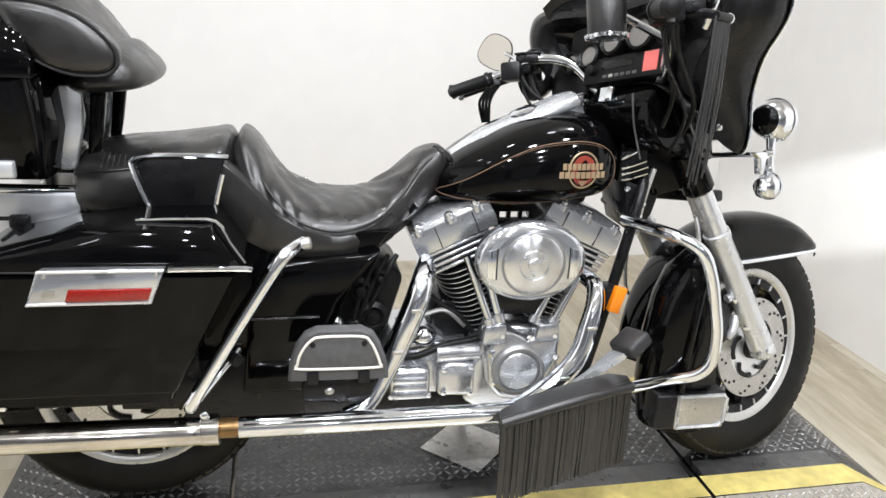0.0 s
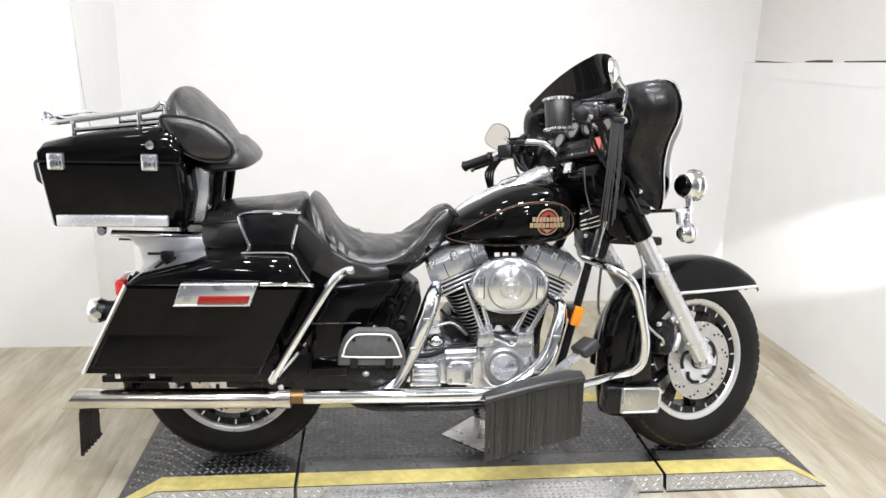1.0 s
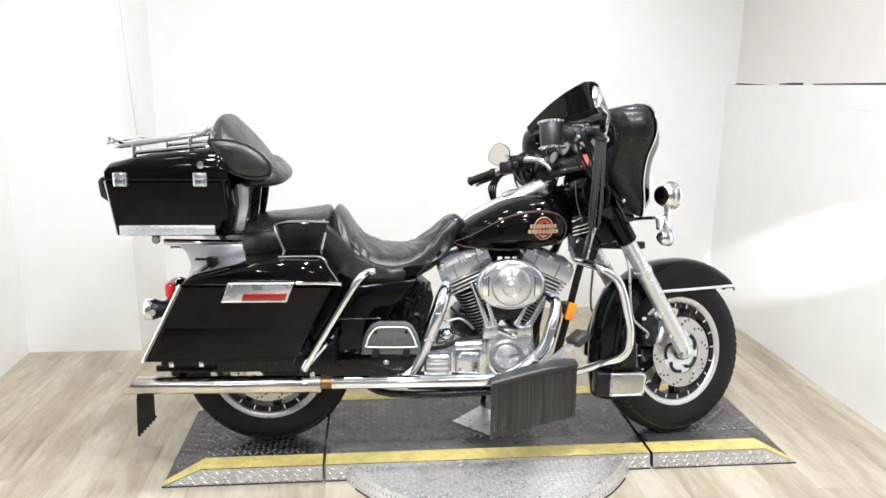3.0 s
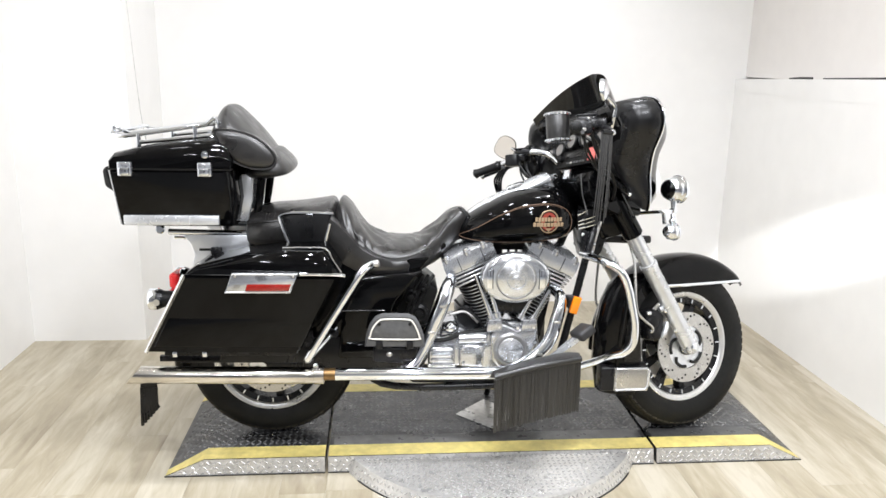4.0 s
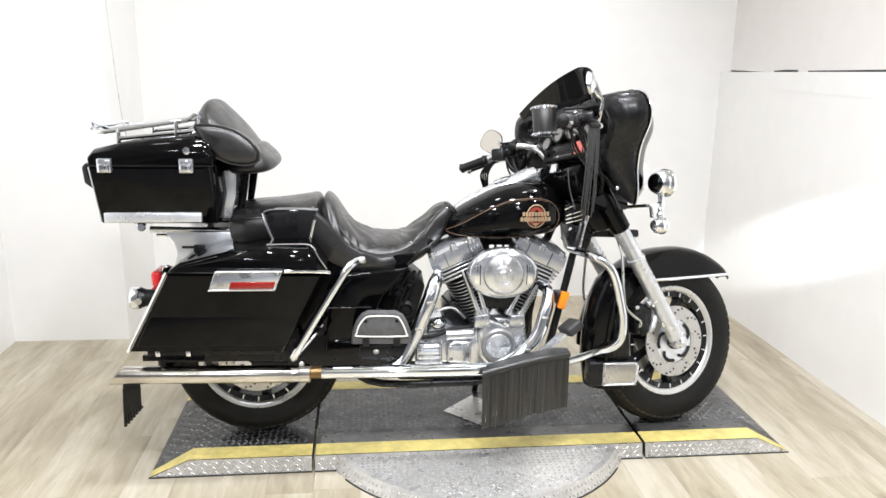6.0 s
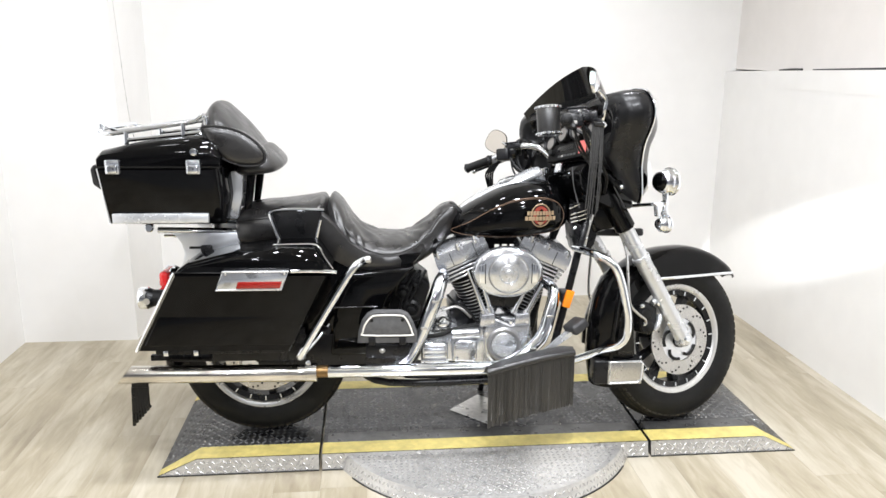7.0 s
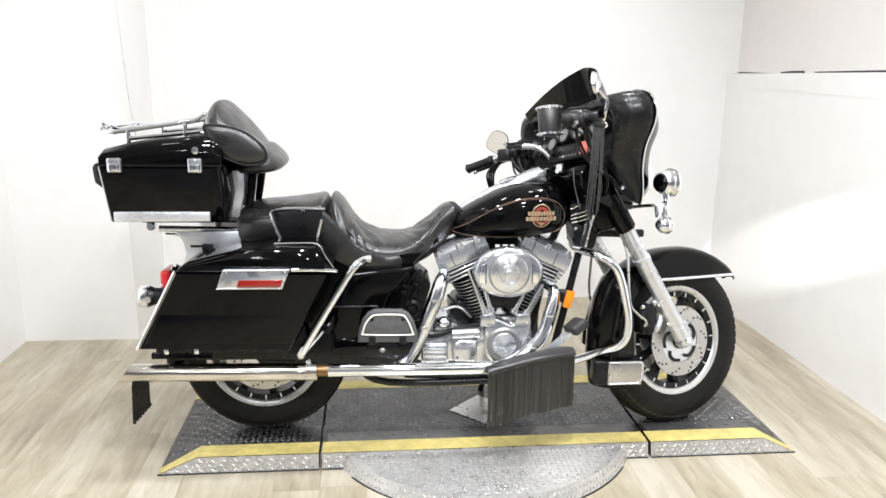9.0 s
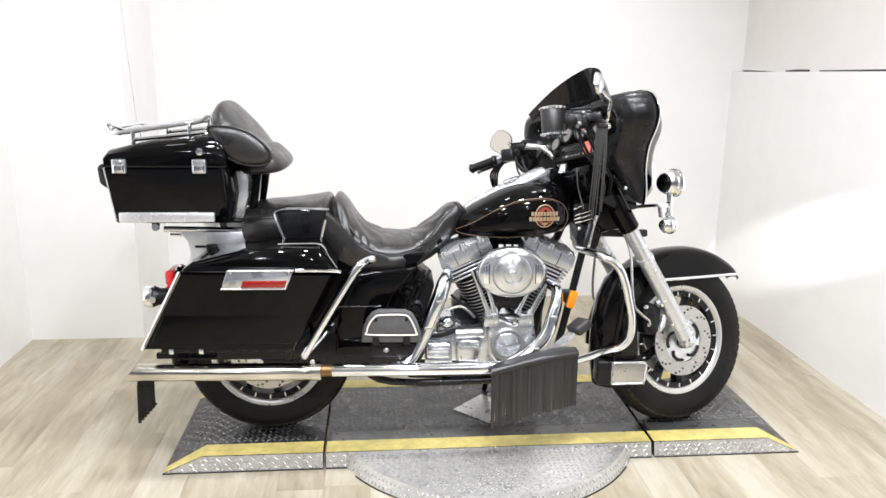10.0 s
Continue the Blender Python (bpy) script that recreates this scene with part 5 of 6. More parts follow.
for x in (-0.397, -0.137):
    latch = group("latch", case, "chrome draw latch")
    part("plate", box(x - 0.023, x + 0.023, -0.300, -0.282, 1.036, 1.084, 0.005), COVER, latch)
    part("lever", box(x - 0.018, x + 0.018, -0.307, -0.298, 1.040, 1.066, 0.005), CHROME, latch)
part("lock", lathe([(0.011, 0), (0.013, 0.004), (0.012, 0.01), (0.004, 0.012)], (-0.134, -0.283, 1.109), (0, -1, 0), 16), CHROME, case)
part("chrome_strip", box(-0.418, -0.10, -0.276, -0.262, 0.868, 0.902, 0.004), SLIDER, case, "bright strip along the lower edge")
part("strip_reflector", box(-0.20, -0.102, -0.279, -0.27, 0.87, 0.90, 0.003), SPUN, case)
part("rear_lens", prism([(-0.518, 1.04), (-0.505, 1.055), (-0.44, 1.05), (-0.43, 0.965), (-0.48, 0.962), (-0.512, 0.985)], -0.17, 0.17, 0.012, 3), TINT, case, "smoked lamp across the back")
part("hinge_cap", box(-0.48, -0.455, -0.16, -0.12, 1.055, 1.075, 0.004), CHROME, case)
part("base_plate", box(-0.36, -0.09, -0.17, 0.17, 0.846, 0.86, 0.005), BLACKMETAL, case)
part("edge_trim", tube([(-0.455, -0.268, 1.052), (-0.442, -0.262, 0.96), (-0.431, -0.255, 0.868)], 0.0042, 8), SLIDER, case, "bright corner trim")
rack = group("luggage_rack", bike, "chrome tube luggage rack on the top case lid")
loop = [(-0.11, -0.19, 1.175), (-0.115, -0.2, 1.225), (-0.15, -0.2, 1.205), (-0.20, -0.2, 1.195), (-0.40, -0.2, 1.165), (-0.455, -0.19, 1.165), (-0.465, -0.17, 1.175), (-0.46, 0, 1.175), (-0.465, 0.17, 1.175), (-0.455, 0.19, 1.165), (-0.40, 0.2, 1.165), (-0.20, 0.2, 1.195), (-0.15, 0.2, 1.205), (-0.115, 0.2, 1.225), (-0.11, 0.19, 1.175)]
part("rack_loop", tube(loop, 0.0075, 10, 4), CHROME, rack)
part("end_loop", tube([(-0.425, -0.17, 1.158), (-0.462, -0.165, 1.168), (-0.466, -0.165, 1.195), (-0.44, -0.16, 1.178), (-0.43, -0.12, 1.168)], 0.0065, 10, 4), CHROME, rack)
for yy in (-0.12, -0.045, 0.045, 0.12):
    part("rack_bar", tube([(-0.14, yy, 1.20), (-0.20, yy, 1.195), (-0.445, yy, 1.163)], 0.0055, 8, 4), CHROME, rack)
for x, z0, z1 in ((-0.375, 1.12, 1.172), (-0.185, 1.148, 1.2)):
    for yy in (-0.2, 0.2):
        part("rack_foot", box(x - 0.006, x + 0.006, yy - 0.008, yy + 0.008, z0, z1, 0.003), CHROME, rack)
    part("cross_bar", tube([(x, -0.2, z1 - 0.008), (x, 0.2, z1 - 0.008)], 0.005, 8), CHROME, rack)
part("rack_base_rail", tube([(-0.38, -0.2, 1.14), (-0.10, -0.2, 1.17)], 0.007, 8), CHROME, rack)
part("rack_base_rail", tube([(-0.38, 0.2, 1.14), (-0.10, 0.2, 1.17)], 0.007, 8), CHROME, rack)

rest = group("backrest", bike, "black padded wrap-around passenger backrest")
rest.location = (-0.027, 0, 0)
PAD = [(-0.150, 1.125), (-0.128, 1.185), (-0.104, 1.238), (-0.085, 1.264), (-0.066, 1.268), (-0.045, 1.252), (-0.005, 1.212), (0.035, 1.168), (0.075, 1.115), (0.10, 1.07), (0.06, 1.05), (0.0, 1.055), (-0.06, 1.07), (-0.12, 1.09)]


def cushion(outline, cx, cz, half, power=2.4, n=18):
    """A pad with a side outline that rounds off towards both ends."""
    side = curve([(x, 0, z) for x, z in outline], 4, True)
    rings = []
    for j in range(n + 1):
        a = math.pi * (j + 0.35) / (n + 0.7)
        c = -math.cos(a)
        k = max(1 - abs(c) ** power, 0.0) ** (1 / power)
        rings.append([(cx + (p.x - cx) * k, half * c, cz + (p.z - cz) * k) for p in side])
    return loft(rings)


part("pad", cushion(PAD, -0.02, 1.135, 0.24), LEATHER, rest)
LUMB = [(-0.02, 1.05), (0.04, 1.10), (0.085, 1.115), (0.115, 1.096), (0.142, 1.068), (0.151, 1.045), (0.14, 1.027), (0.11, 1.018), (0.05, 1.012), (0.0, 1.015)]
part("lumbar_pad", cushion(LUMB, 0.07, 1.04, 0.205, 3.0), LEATHER, rest)
ARM = [(-0.083, 1.183), (-0.065, 1.192), (-0.01, 1.188), (0.045, 1.172), (0.09, 1.142), (0.118, 1.108), (0.118, 1.078), (0.095, 1.062), (0.04, 1.062), (-0.01, 1.08), (-0.045, 1.108), (-0.07, 1.15)]
for s in (-1, 1):
    side = curve([(x if s < 0 else -0.083 + (x + 0.083) * 0.55, 0, z) for x, z in ARM], 3, True)
    rings = [[(0.015 + (p.x - 0.015) * k, s * yy, 1.13 + (p.z - 1.13) * k) for p in side] for yy, k in ((0.17, 0.8), (0.205, 0.97), (0.235, 1.0), (0.254, 0.985), (0.264, 0.945), (0.270, 0.86), (0.2735, 0.65), (0.275, 0.35), (0.2755, 0.1))]
    part("arm_pad", loft(rings), LEATHER, rest, "side bolster")
    part("arm_piping", tube([(p.x, s * 0.262, p.z) for p in side], 0.004, 6, closed=True, smooth=False), LEATHER, rest)
    part("post", prism([(-0.05, 1.03), (0.022, 1.03), (0.018, 0.94), (-0.002, 0.86), (-0.055, 0.86), (-0.042, 0.95)], s * 0.15, s * 0.125, 0.006), SLIDER, rest, "chrome backrest upright")
    part("post", prism([(0.03, 1.02), (0.062, 1.02), (0.047, 0.93), (0.032, 0.86), (0.01, 0.86), (0.02, 0.93)], s * 0.11, s * 0.09, 0.006), PAINT, rest)
part("back_panel", prism([(-0.06, 0.862), (-0.045, 1.06), (-0.02, 1.06), (-0.012, 0.95), (-0.03, 0.862)], -0.245, 0.245, 0.012), PAINT, rest)
mount = group("case_mount", bike, "chrome top case carrier with side struts")
for s in (-1, 1):
    part("rail", tube([(-0.31, s * 0.14, 0.82), (-0.2, s * 0.14, 0.818), (0.0, s * 0.13, 0.812)], 0.011, 10), CHROME, mount)
    part("rail", tube([(-0.29, s * 0.14, 0.80), (-0.2, s * 0.14, 0.798), (0.0, s * 0.13, 0.795)], 0.006, 8), CHROME, mount)
    plate = prism([(-0.262, 0.812), (-0.02, 0.808), (-0.03, 0.765), (-0.075, 0.742), (-0.12, 0.715), (-0.235, 0.69), (-0.222, 0.735), (-0.232, 0.775)], s * 0.147, s * 0.135, 0.004)
    part("carrier_plate", plate, SPUN, mount, "bright chrome side plate with a curved edge")
    part("plate_slot", box(-0.205, -0.15, s * 0.1475, s * 0.1345, 0.752, 0.762, 0.001, 1), GAP, mount)
    part("carrier_foot", lathe([(0.014, 0), (0.016, 0.004), (0.016, 0.02), (0.012, 0.024)], (-0.335, s * 0.14, 0.832), (0, s, 0), 14), CHROME, mount)
    part("mount_stud", lathe([(0.012, 0), (0.014, 0.01), (0.014, 0.04), (0.02, 0.045), (0.02, 0.055)], (-0.17, s * 0.12, 0.75), (0, 0, 1), 12), SLIDER, mount)
    part("grab_rail", tube([(-0.13, s * 0.19, 0.735), (-0.06, s * 0.19, 0.745), (0.03, s * 0.18, 0.755)], 0.008, 8), CHROME, mount)
    part("shock_cover", box(-0.16, -0.12, s * 0.155, s * 0.175, 0.73, 0.77, 0.006), BLACKMETAL, mount)
part("antenna", tube([(-0.45, 0.25, 1.05), (-0.50, 0.25, 1.147), (-0.534, 0.25, 1.632), (-0.555, 0.25, 1.95)], [0.0035, 0.0014, 0.0011, 0.0008], 6), STEEL, bike, "thin whip antenna")

# ---- front guards, lowers, foot controls
for s in (-1,):
    part("engine_guard", tube([(1.20, s * 0.10, 0.735), (1.205, s * 0.22, 0.75), (1.235, s * 0.31, 0.752), (1.278, s * 0.342, 0.726), (1.306, s * 0.346, 0.67), (1.324, s * 0.348, 0.60), (1.337, s * 0.35, 0.535), (1.335, s * 0.35, 0.472), (1.312, s * 0.34, 0.433), (1.27, s * 0.30, 0.402), (1.225, s * 0.25, 0.362), (1.13, s * 0.16, 0.29)], 0.0142, 16, 6), CHROME, bike, "chrome engine guard bar")
    lower = group("lower_fairing", bike, "gloss black fairing lower with a chrome-framed vent box")
    secs = []
    for z, xr, xf, w in ((0.25, 1.245, 1.385, 0.05), (0.36, 1.228, 1.395, 0.055), (0.48, 1.232, 1.385, 0.06), (0.58, 1.248, 1.365, 0.06), (0.645, 1.275, 1.345, 0.055), (0.69, 1.315, 1.335, 0.03)):
        ring = []
        for j in range(20):
            b = 2 * math.pi * j / 20
            c, q = math.cos(b), math.sin(b)
            ring.append(((xr + xf) / 2 + (xf - xr) / 2 * math.copysign(abs(c) ** 0.7, c), s * (0.235 + w * math.copysign(abs(q) ** 0.7, q) + 0.02 * c), z))
        secs.append(ring)
    part("shell", loft(secs), PAINT, lower)
    part("rib", tube([(1.30, s * 0.298, 0.26), (1.30, s * 0.30, 0.38), (1.305, s * 0.302, 0.48), (1.315, s * 0.299, 0.58), (1.33, s * 0.285, 0.66)], 0.008, 8), PAINT, lower)
    part("pocket_door", prism([(1.322, 0.38), (1.325, 0.52), (1.345, 0.62), (1.372, 0.54), (1.388, 0.38)], s * 0.302, s * 0.28, 0.006), SATIN, lower)
    vent = group("vent_box", lower, "chrome-framed vent box")
    part("box", box(1.238, 1.417, s * 0.24, s * 0.31, 0.272, 0.364, 0.009, 3), BLACKMETAL, vent)
    part("panel", box(1.288, 1.414, s * 0.30, s * 0.3135, 0.274, 0.362, 0.004), STEEL, vent)
    part("frame", tube([(1.294, s * 0.314, 0.279), (1.40, s * 0.314, 0.281), (1.412, s * 0.314, 0.292), (1.414, s * 0.314, 0.352), (1.404, s * 0.314, 0.36), (1.294, s * 0.314, 0.36)], 0.0045, 8, closed=True, smooth=False), SLIDER, vent)
part("side_marker_clip", box(1.135, 1.17, -0.188, -0.12, 0.545, 0.585, 0.004), BLACKMETAL, bike)
part("side_marker", prism([(1.137, 0.537), (1.154, 0.598), (1.182, 0.592), (1.164, 0.529)], -0.205, -0.185, 0.003), ORANGE, bike, "orange side reflector on the frame tube")
pedal = group("brake_pedal", bike, "brake pedal with a black rubber pad")
part("lever", loft([[(x, y0, z - w), (x, y1, z - w), (x, y1, z + w), (x, y0, z + w)] for x, z, y0, y1, w in ((1.01, 0.335, -0.255, -0.24, 0.011), (1.08, 0.395, -0.262, -0.247, 0.01), (1.15, 0.455, -0.285, -0.24, 0.009), (1.17, 0.475, -0.29, -0.24, 0.006))]), SLIDER, pedal)
part("pad", turned(box(-0.034, 0.034, -0.04, 0.04, -0.018, 0.018, 0.01, 3), Matrix.Translation((1.175, -0.265, 0.483)) @ Matrix.Rotation(radians(-32), 4, "Y") @ Matrix.Rotation(radians(20), 4, "Z")), PEDAL, pedal)

# ---- rider's footboards with leather fringe
for s in (-1, 1):
    foot = group("rider_footboard", bike, "rider's footboard with a black leather fringed cover")
    A, Bq = Vector((0.845, s * 0.375, 0.352)), Vector((1.155, s * 0.335, 0.405))
    rings = []
    for k in range(13):
        u = k / 12
        p = A.lerp(Bq, u) + Vector((0, -s * 0.012 * math.sin(math.pi * u) * -1, 0.012 * math.sin(math.pi * u)))
        inn = p + Vector((0.02 * (0.5 - u), -s * (0.065 if 0.08 < u < 0.92 else 0.05), 0.0))
        rings.append([(p.x, p.y, p.z - 0.02), (p.x, p.y + s * 0.006, p.z), (p.x, p.y, p.z + 0.012), (p.x, (p.y + inn.y) / 2, p.z + 0.016), (inn.x, inn.y, inn.z + 0.008), (inn.x, inn.y, inn.z - 0.012), (p.x, (p.y + inn.y) / 2, p.z - 0.016)])
    part("cover", loft(rings), FRINGE, foot, "black leather footboard cover")
    part("rolled_edge", tube([A + Vector((0, s * 0.004, 0.004)), A.lerp(Bq, 0.5) + Vector((0, s * 0.004 + s * 0.012, 0.015)), Bq + Vector((0, s * 0.004, 0.004))], 0.012, 10, 8), FRINGE, foot)
    random.seed(11)
    n = 88
    for k in range(n):
        u = (k + 0.5) / n
        p = A.lerp(Bq, u) + Vector((0, s * 0.012 * math.sin(math.pi * u), 0.012 * math.sin(math.pi * u)))
        long = 0.208 - 0.012 * u + random.uniform(-0.004, 0.004)
        sway = random.uniform(-0.002, 0.002)
        w = 0.0026
        y = p.y + s * random.uniform(-0.003, 0.004)
        bm = loft([[(p.x + dx - w * g, y + dy - 0.0013, z), (p.x + dx + w * g, y + dy - 0.0013, z), (p.x + dx + w * g, y + dy + 0.0013, z), (p.x + dx - w * g, y + dy + 0.0013, z)] for dx, dy, z, g in ((0, 0, p.z, 1.0), (sway * 0.3, s * 0.004, p.z - long * 0.3, 0.95), (sway * 0.7, s * 0.002, p.z - long * 0.7, 0.9), (sway, 0, p.z - long, 0.8))])
        part("strand", bm, FRINGE, foot)
    part("backing", loft([[(A.x + (Bq.x - A.x) * u, A.y + (Bq.y - A.y) * u - s * d, z) for u, z in ((0.0, 0.345), (0.5, 0.378), (1.0, 0.398), (1.0, 0.32), (0.5, 0.30), (0.0, 0.27))] for d in (0.004, 0.0065)]), FRINGE, foot)
stand = group("side_stand", bike, "black side stand folded out")
part("leg", tube([(0.98, 0.12, 0.26), (0.92, 0.24, 0.12), (0.90, 0.30, 0.0)], 0.012, 10), BLACKMETAL, stand)
part("foot", box(0.87, 0.94, 0.28, 0.34, -0.012, 0.004, 0.003), BLACKMETAL, stand)

# ---- fairing, lamps and bars, which turn with the fork
def bar_part(name, bm, mat, parent, label=""):
    """A part of the fairing and bars, which turns with the steering."""
    return part(name, turned(bm, STEER), mat, parent, label)


NEAR = Vector((1.236, -0.36, 1.12))
FAIR_TURN = Matrix.Translation(FRONT) @ Matrix.Rotation(radians(22.6), 4, AXIS) @ Matrix.Translation(-FRONT)
FAIR_TURN = Matrix.Translation(STEER @ NEAR - FAIR_TURN @ NEAR) @ FAIR_TURN


def shell_part(name, bm, mat, parent, label=""):
    """A part of the fairing shell and its windshield."""
    return part(name, turned(bm, FAIR_TURN), mat, parent, label)


fairing = group("fairing", bike, "black batwing fairing with a dark windshield and chrome edge trim")


RIM = [(0, 1.235), (0.12, 1.243), (0.22, 1.252), (0.30, 1.254), (0.358, 1.238), (0.386, 1.19), (0.374, 1.135), (0.318, 1.065), (0.287, 0.99), (0.28, 0.93), (0.27, 0.885), (0.255, 0.868), (0.236, 0.88), (0.208, 0.93), (0.178, 0.98), (0.14, 1.015), (0.06, 1.025), (0, 1.025)]
half = curve([(0, y, z) for y, z in RIM], 4)
loop = [(p.y, p.z) for p in half] + [(-p.y, p.z) for p in half[-2:0:-1]]
RX = 1.236


def rim_ring(k, x, dz=0.0, kz=None):
    return [(x - 0.10 * (z - 1.05) * k, y * k, 1.06 + dz + (z - 1.06) * (k if kz is None else kz)) for y, z in loop]


def skin_rings(table, caps=True):
    rows = np.array(table, float)
    t = np.linspace(0, len(rows) - 1, (len(rows) - 1) * 3 + 1)
    rings = [rim_ring(*(float(np.interp(u, range(len(rows)), rows[:, i])) for i in (0, 1))) for u in t]
    return loft(rings)


shell_part("outer_shell", skin_rings([(0.97, RX), (1.0, RX + 0.004), (0.94, RX + 0.02), (0.86, RX + 0.05), (0.76, RX + 0.085), (0.56, RX + 0.12), (0.25, RX + 0.14), (0.03, RX + 0.142)]), PAINT, fairing, "gloss black outer fairing shell")
inner = skin_rings([(0.985, RX - 0.002), (0.995, RX - 0.012), (0.985, RX - 0.045), (0.94, RX - 0.085), (0.86, RX - 0.105), (0.77, RX - 0.108), (0.69, RX - 0.09), (0.64, RX - 0.05), (0.3, RX - 0.04), (0.03, RX - 0.04)])
for v in inner.verts:   # the pods run out towards the foot of each wing
    if v.co.z < 1.03:
        v.co.x += (RX + 0.008 - v.co.x) * 0.85 * min((1.03 - v.co.z) / 0.13, 1)
shell_part("inner_shell", inner, SATIN, fairing, "black inner fairing with a hollow dash")
shell_part("edge_trim", tube([(x, y * 1.0, z) for x, y, z in rim_ring(1.006, RX)], 0.003, 8, closed=True, smooth=False), CHROME, fairing, "bright edge trim")
for y, z in ((-0.255, 0.905), (0.255, 0.905)):
    shell_part("fairing_screw", lathe([(0.008, 0), (0.008, 0.004), (0.004, 0.007)], (RX - 0.055, y, z + 0.02), (-1, 0, 0), 10), CHROME, fairing)
bar_part("lower_cowl", prism([(1.16, 0.905), (1.135, 0.94), (1.13, 1.0), (1.19, 1.06), (1.36, 1.05), (1.38, 0.86), (1.28, 0.86)], -0.10, 0.10, 0.012), PAINT, fairing)
bar_part("cowl_seam", tube([(1.128, -0.06, 1.02), (1.13, -0.06, 0.95), (1.15, -0.06, 0.87)], 0.0025, 6), GREYRUBBER, fairing)


def screen(u, v):
    a = abs(u)
    base = 1.12 + 0.06 * (1 - a)
    top = 1.385 - 0.03 * a - 0.115 * a**2.6
    z = base + (top - base) * v
    return Vector((1.285 - 0.115 * a**2 - 0.055 * v - 0.02 * v * v, 0.255 * u * (1 - 0.04 * v), z))


def sheet(fn, nu, nv, thick):
    """A bowed panel with thickness, pushed back along x."""
    bm = bmesh.new()
    f = [[bm.verts.new(fn(-1 + 2 * i / nu, j / nv)) for j in range(nv + 1)] for i in range(nu + 1)]
    b = [[bm.verts.new(fn(-1 + 2 * i / nu, j / nv) - Vector((thick, 0, 0))) for j in range(nv + 1)] for i in range(nu + 1)]
    for i in range(nu):
        for j in range(nv):
            bm.faces.new((f[i][j], f[i + 1][j], f[i + 1][j + 1], f[i][j + 1]))
            bm.faces.new((b[i][j], b[i][j + 1], b[i + 1][j + 1], b[i + 1][j]))
    for i in range(nu):
        bm.faces.new((f[i][0], b[i][0], b[i + 1][0], f[i + 1][0]))
        bm.faces.new((f[i][nv], f[i + 1][nv], b[i + 1][nv], b[i][nv]))
    for j in range(nv):
        bm.faces.new((f[0][j], f[0][j + 1], b[0][j + 1], b[0][j]))
        bm.faces.new((f[nu][j], b[nu][j], b[nu][j + 1], f[nu][j + 1]))
    return bm


shell_part("windshield", sheet(screen, 34, 12, 0.004), TINT, fairing, "dark smoked low windshield")
# added chrome strip that stands in for the near mirror's edge
shell_part("vent_trim", tube([(1.20, -0.10, 1.25), (1.195, -0.105, 1.28), (1.19, -0.105, 1.32), (1.187, -0.10, 1.35)], [0.004, 0.008, 0.009, 0.004], 10), CHROME, fairing)
# instruments
radio = group("radio", fairing, "black car radio with a red sticker on its corner")
RM = Matrix.Translation((1.17, 0.0, 1.085)) @ Matrix.Rotation(radians(14), 4, "Y")
bar_part("face", turned(box(-0.012, 0.05, -0.12, 0.12, -0.032, 0.032, 0.006), RM), PLASTIC, radio)
bar_part("display", turned(box(-0.0135, -0.01, -0.035, 0.06, 0.0, 0.02, 0.001), RM), TINT, radio)
bar_part("sticker", turned(box(-0.0145, -0.012, -0.108, -0.068, -0.02, 0.026), RM), PINK, radio, "faded red sticker")
for k in range(6):
    bar_part("button", turned(box(-0.015, -0.012, -0.05 + 0.018 * k, -0.038 + 0.018 * k, -0.022, -0.014, 0.001), RM), STEEL if k == 4 else GREYRUBBER, radio)
bar_part("knob", turned(lathe([(0.012, 0), (0.012, 0.016), (0.008, 0.018)], (-0.012, 0.085, 0), (-1, 0, 0), 16), RM), PLASTIC, radio)
for y, z, r in ((0.035, 1.155, 0.03), (-0.05, 1.16, 0.036), (0.11, 1.13, 0.028), (-0.13, 1.15, 0.028), (0.17, 1.12, 0.024)):
    g = group("gauge", fairing, "round gauge with a pale face")
    q = Vector((1.165, y, z))
    bar_part("bezel", lathe([(r - 0.004, 0.0), (r, 0.004), (r + 0.004, 0.0), (r + 0.004, -0.02), (r - 0.004, -0.02)], q, (-1, 0, 0.25), 28, True), PLASTIC, g)
    bar_part("face", lathe([(r - 0.003, -0.006), (r - 0.003, -0.004), (0.002, -0.003)], q, (-1, 0, 0.25), 28), DIAL, g)
for s in (-1, 1):
    sp = group("speaker", fairing, "round black speaker grille")
    c = Vector((1.185, s * 0.20, 1.06))
    bar_part("grille", lathe([(0.062, 0.0), (0.066, 0.006), (0.06, 0.012), (0.03, 0.016), (0.004, 0.017)], c + Vector((0.01, 0, 0)), (-1, 0, 0), 28), PLASTIC, sp)
pod = Vector((1.05, 0.24, 1.047))
part("speaker_pod", turned(lathe([(0.02, 0.05), (0.045, 0.046), (0.062, 0.03), (0.068, 0.008), (0.07, -0.01), (0.064, -0.018), (0.056, -0.008), (0.05, 0.015), (0.02, 0.024)], (0, 0, 0), (1, 0, 0), 32, True), Matrix.Translation(pod) @ Matrix.Rotation(radians(38), 4, "Z") @ Matrix.Diagonal((1, 0.75, 1.0, 1))), SATIN, fairing, "rounded black speaker pod")
clock = group("switch_plate", fairing, "bright little switch plate")
bar_part("plate", turned(box(-0.012, 0.012, -0.02, 0.02, -0.018, 0.018, 0.004), Matrix.Translation((1.125, 0.01, 1.022)) @ Matrix.Rotation(radians(14), 4, "Y")), CHROME, clock)

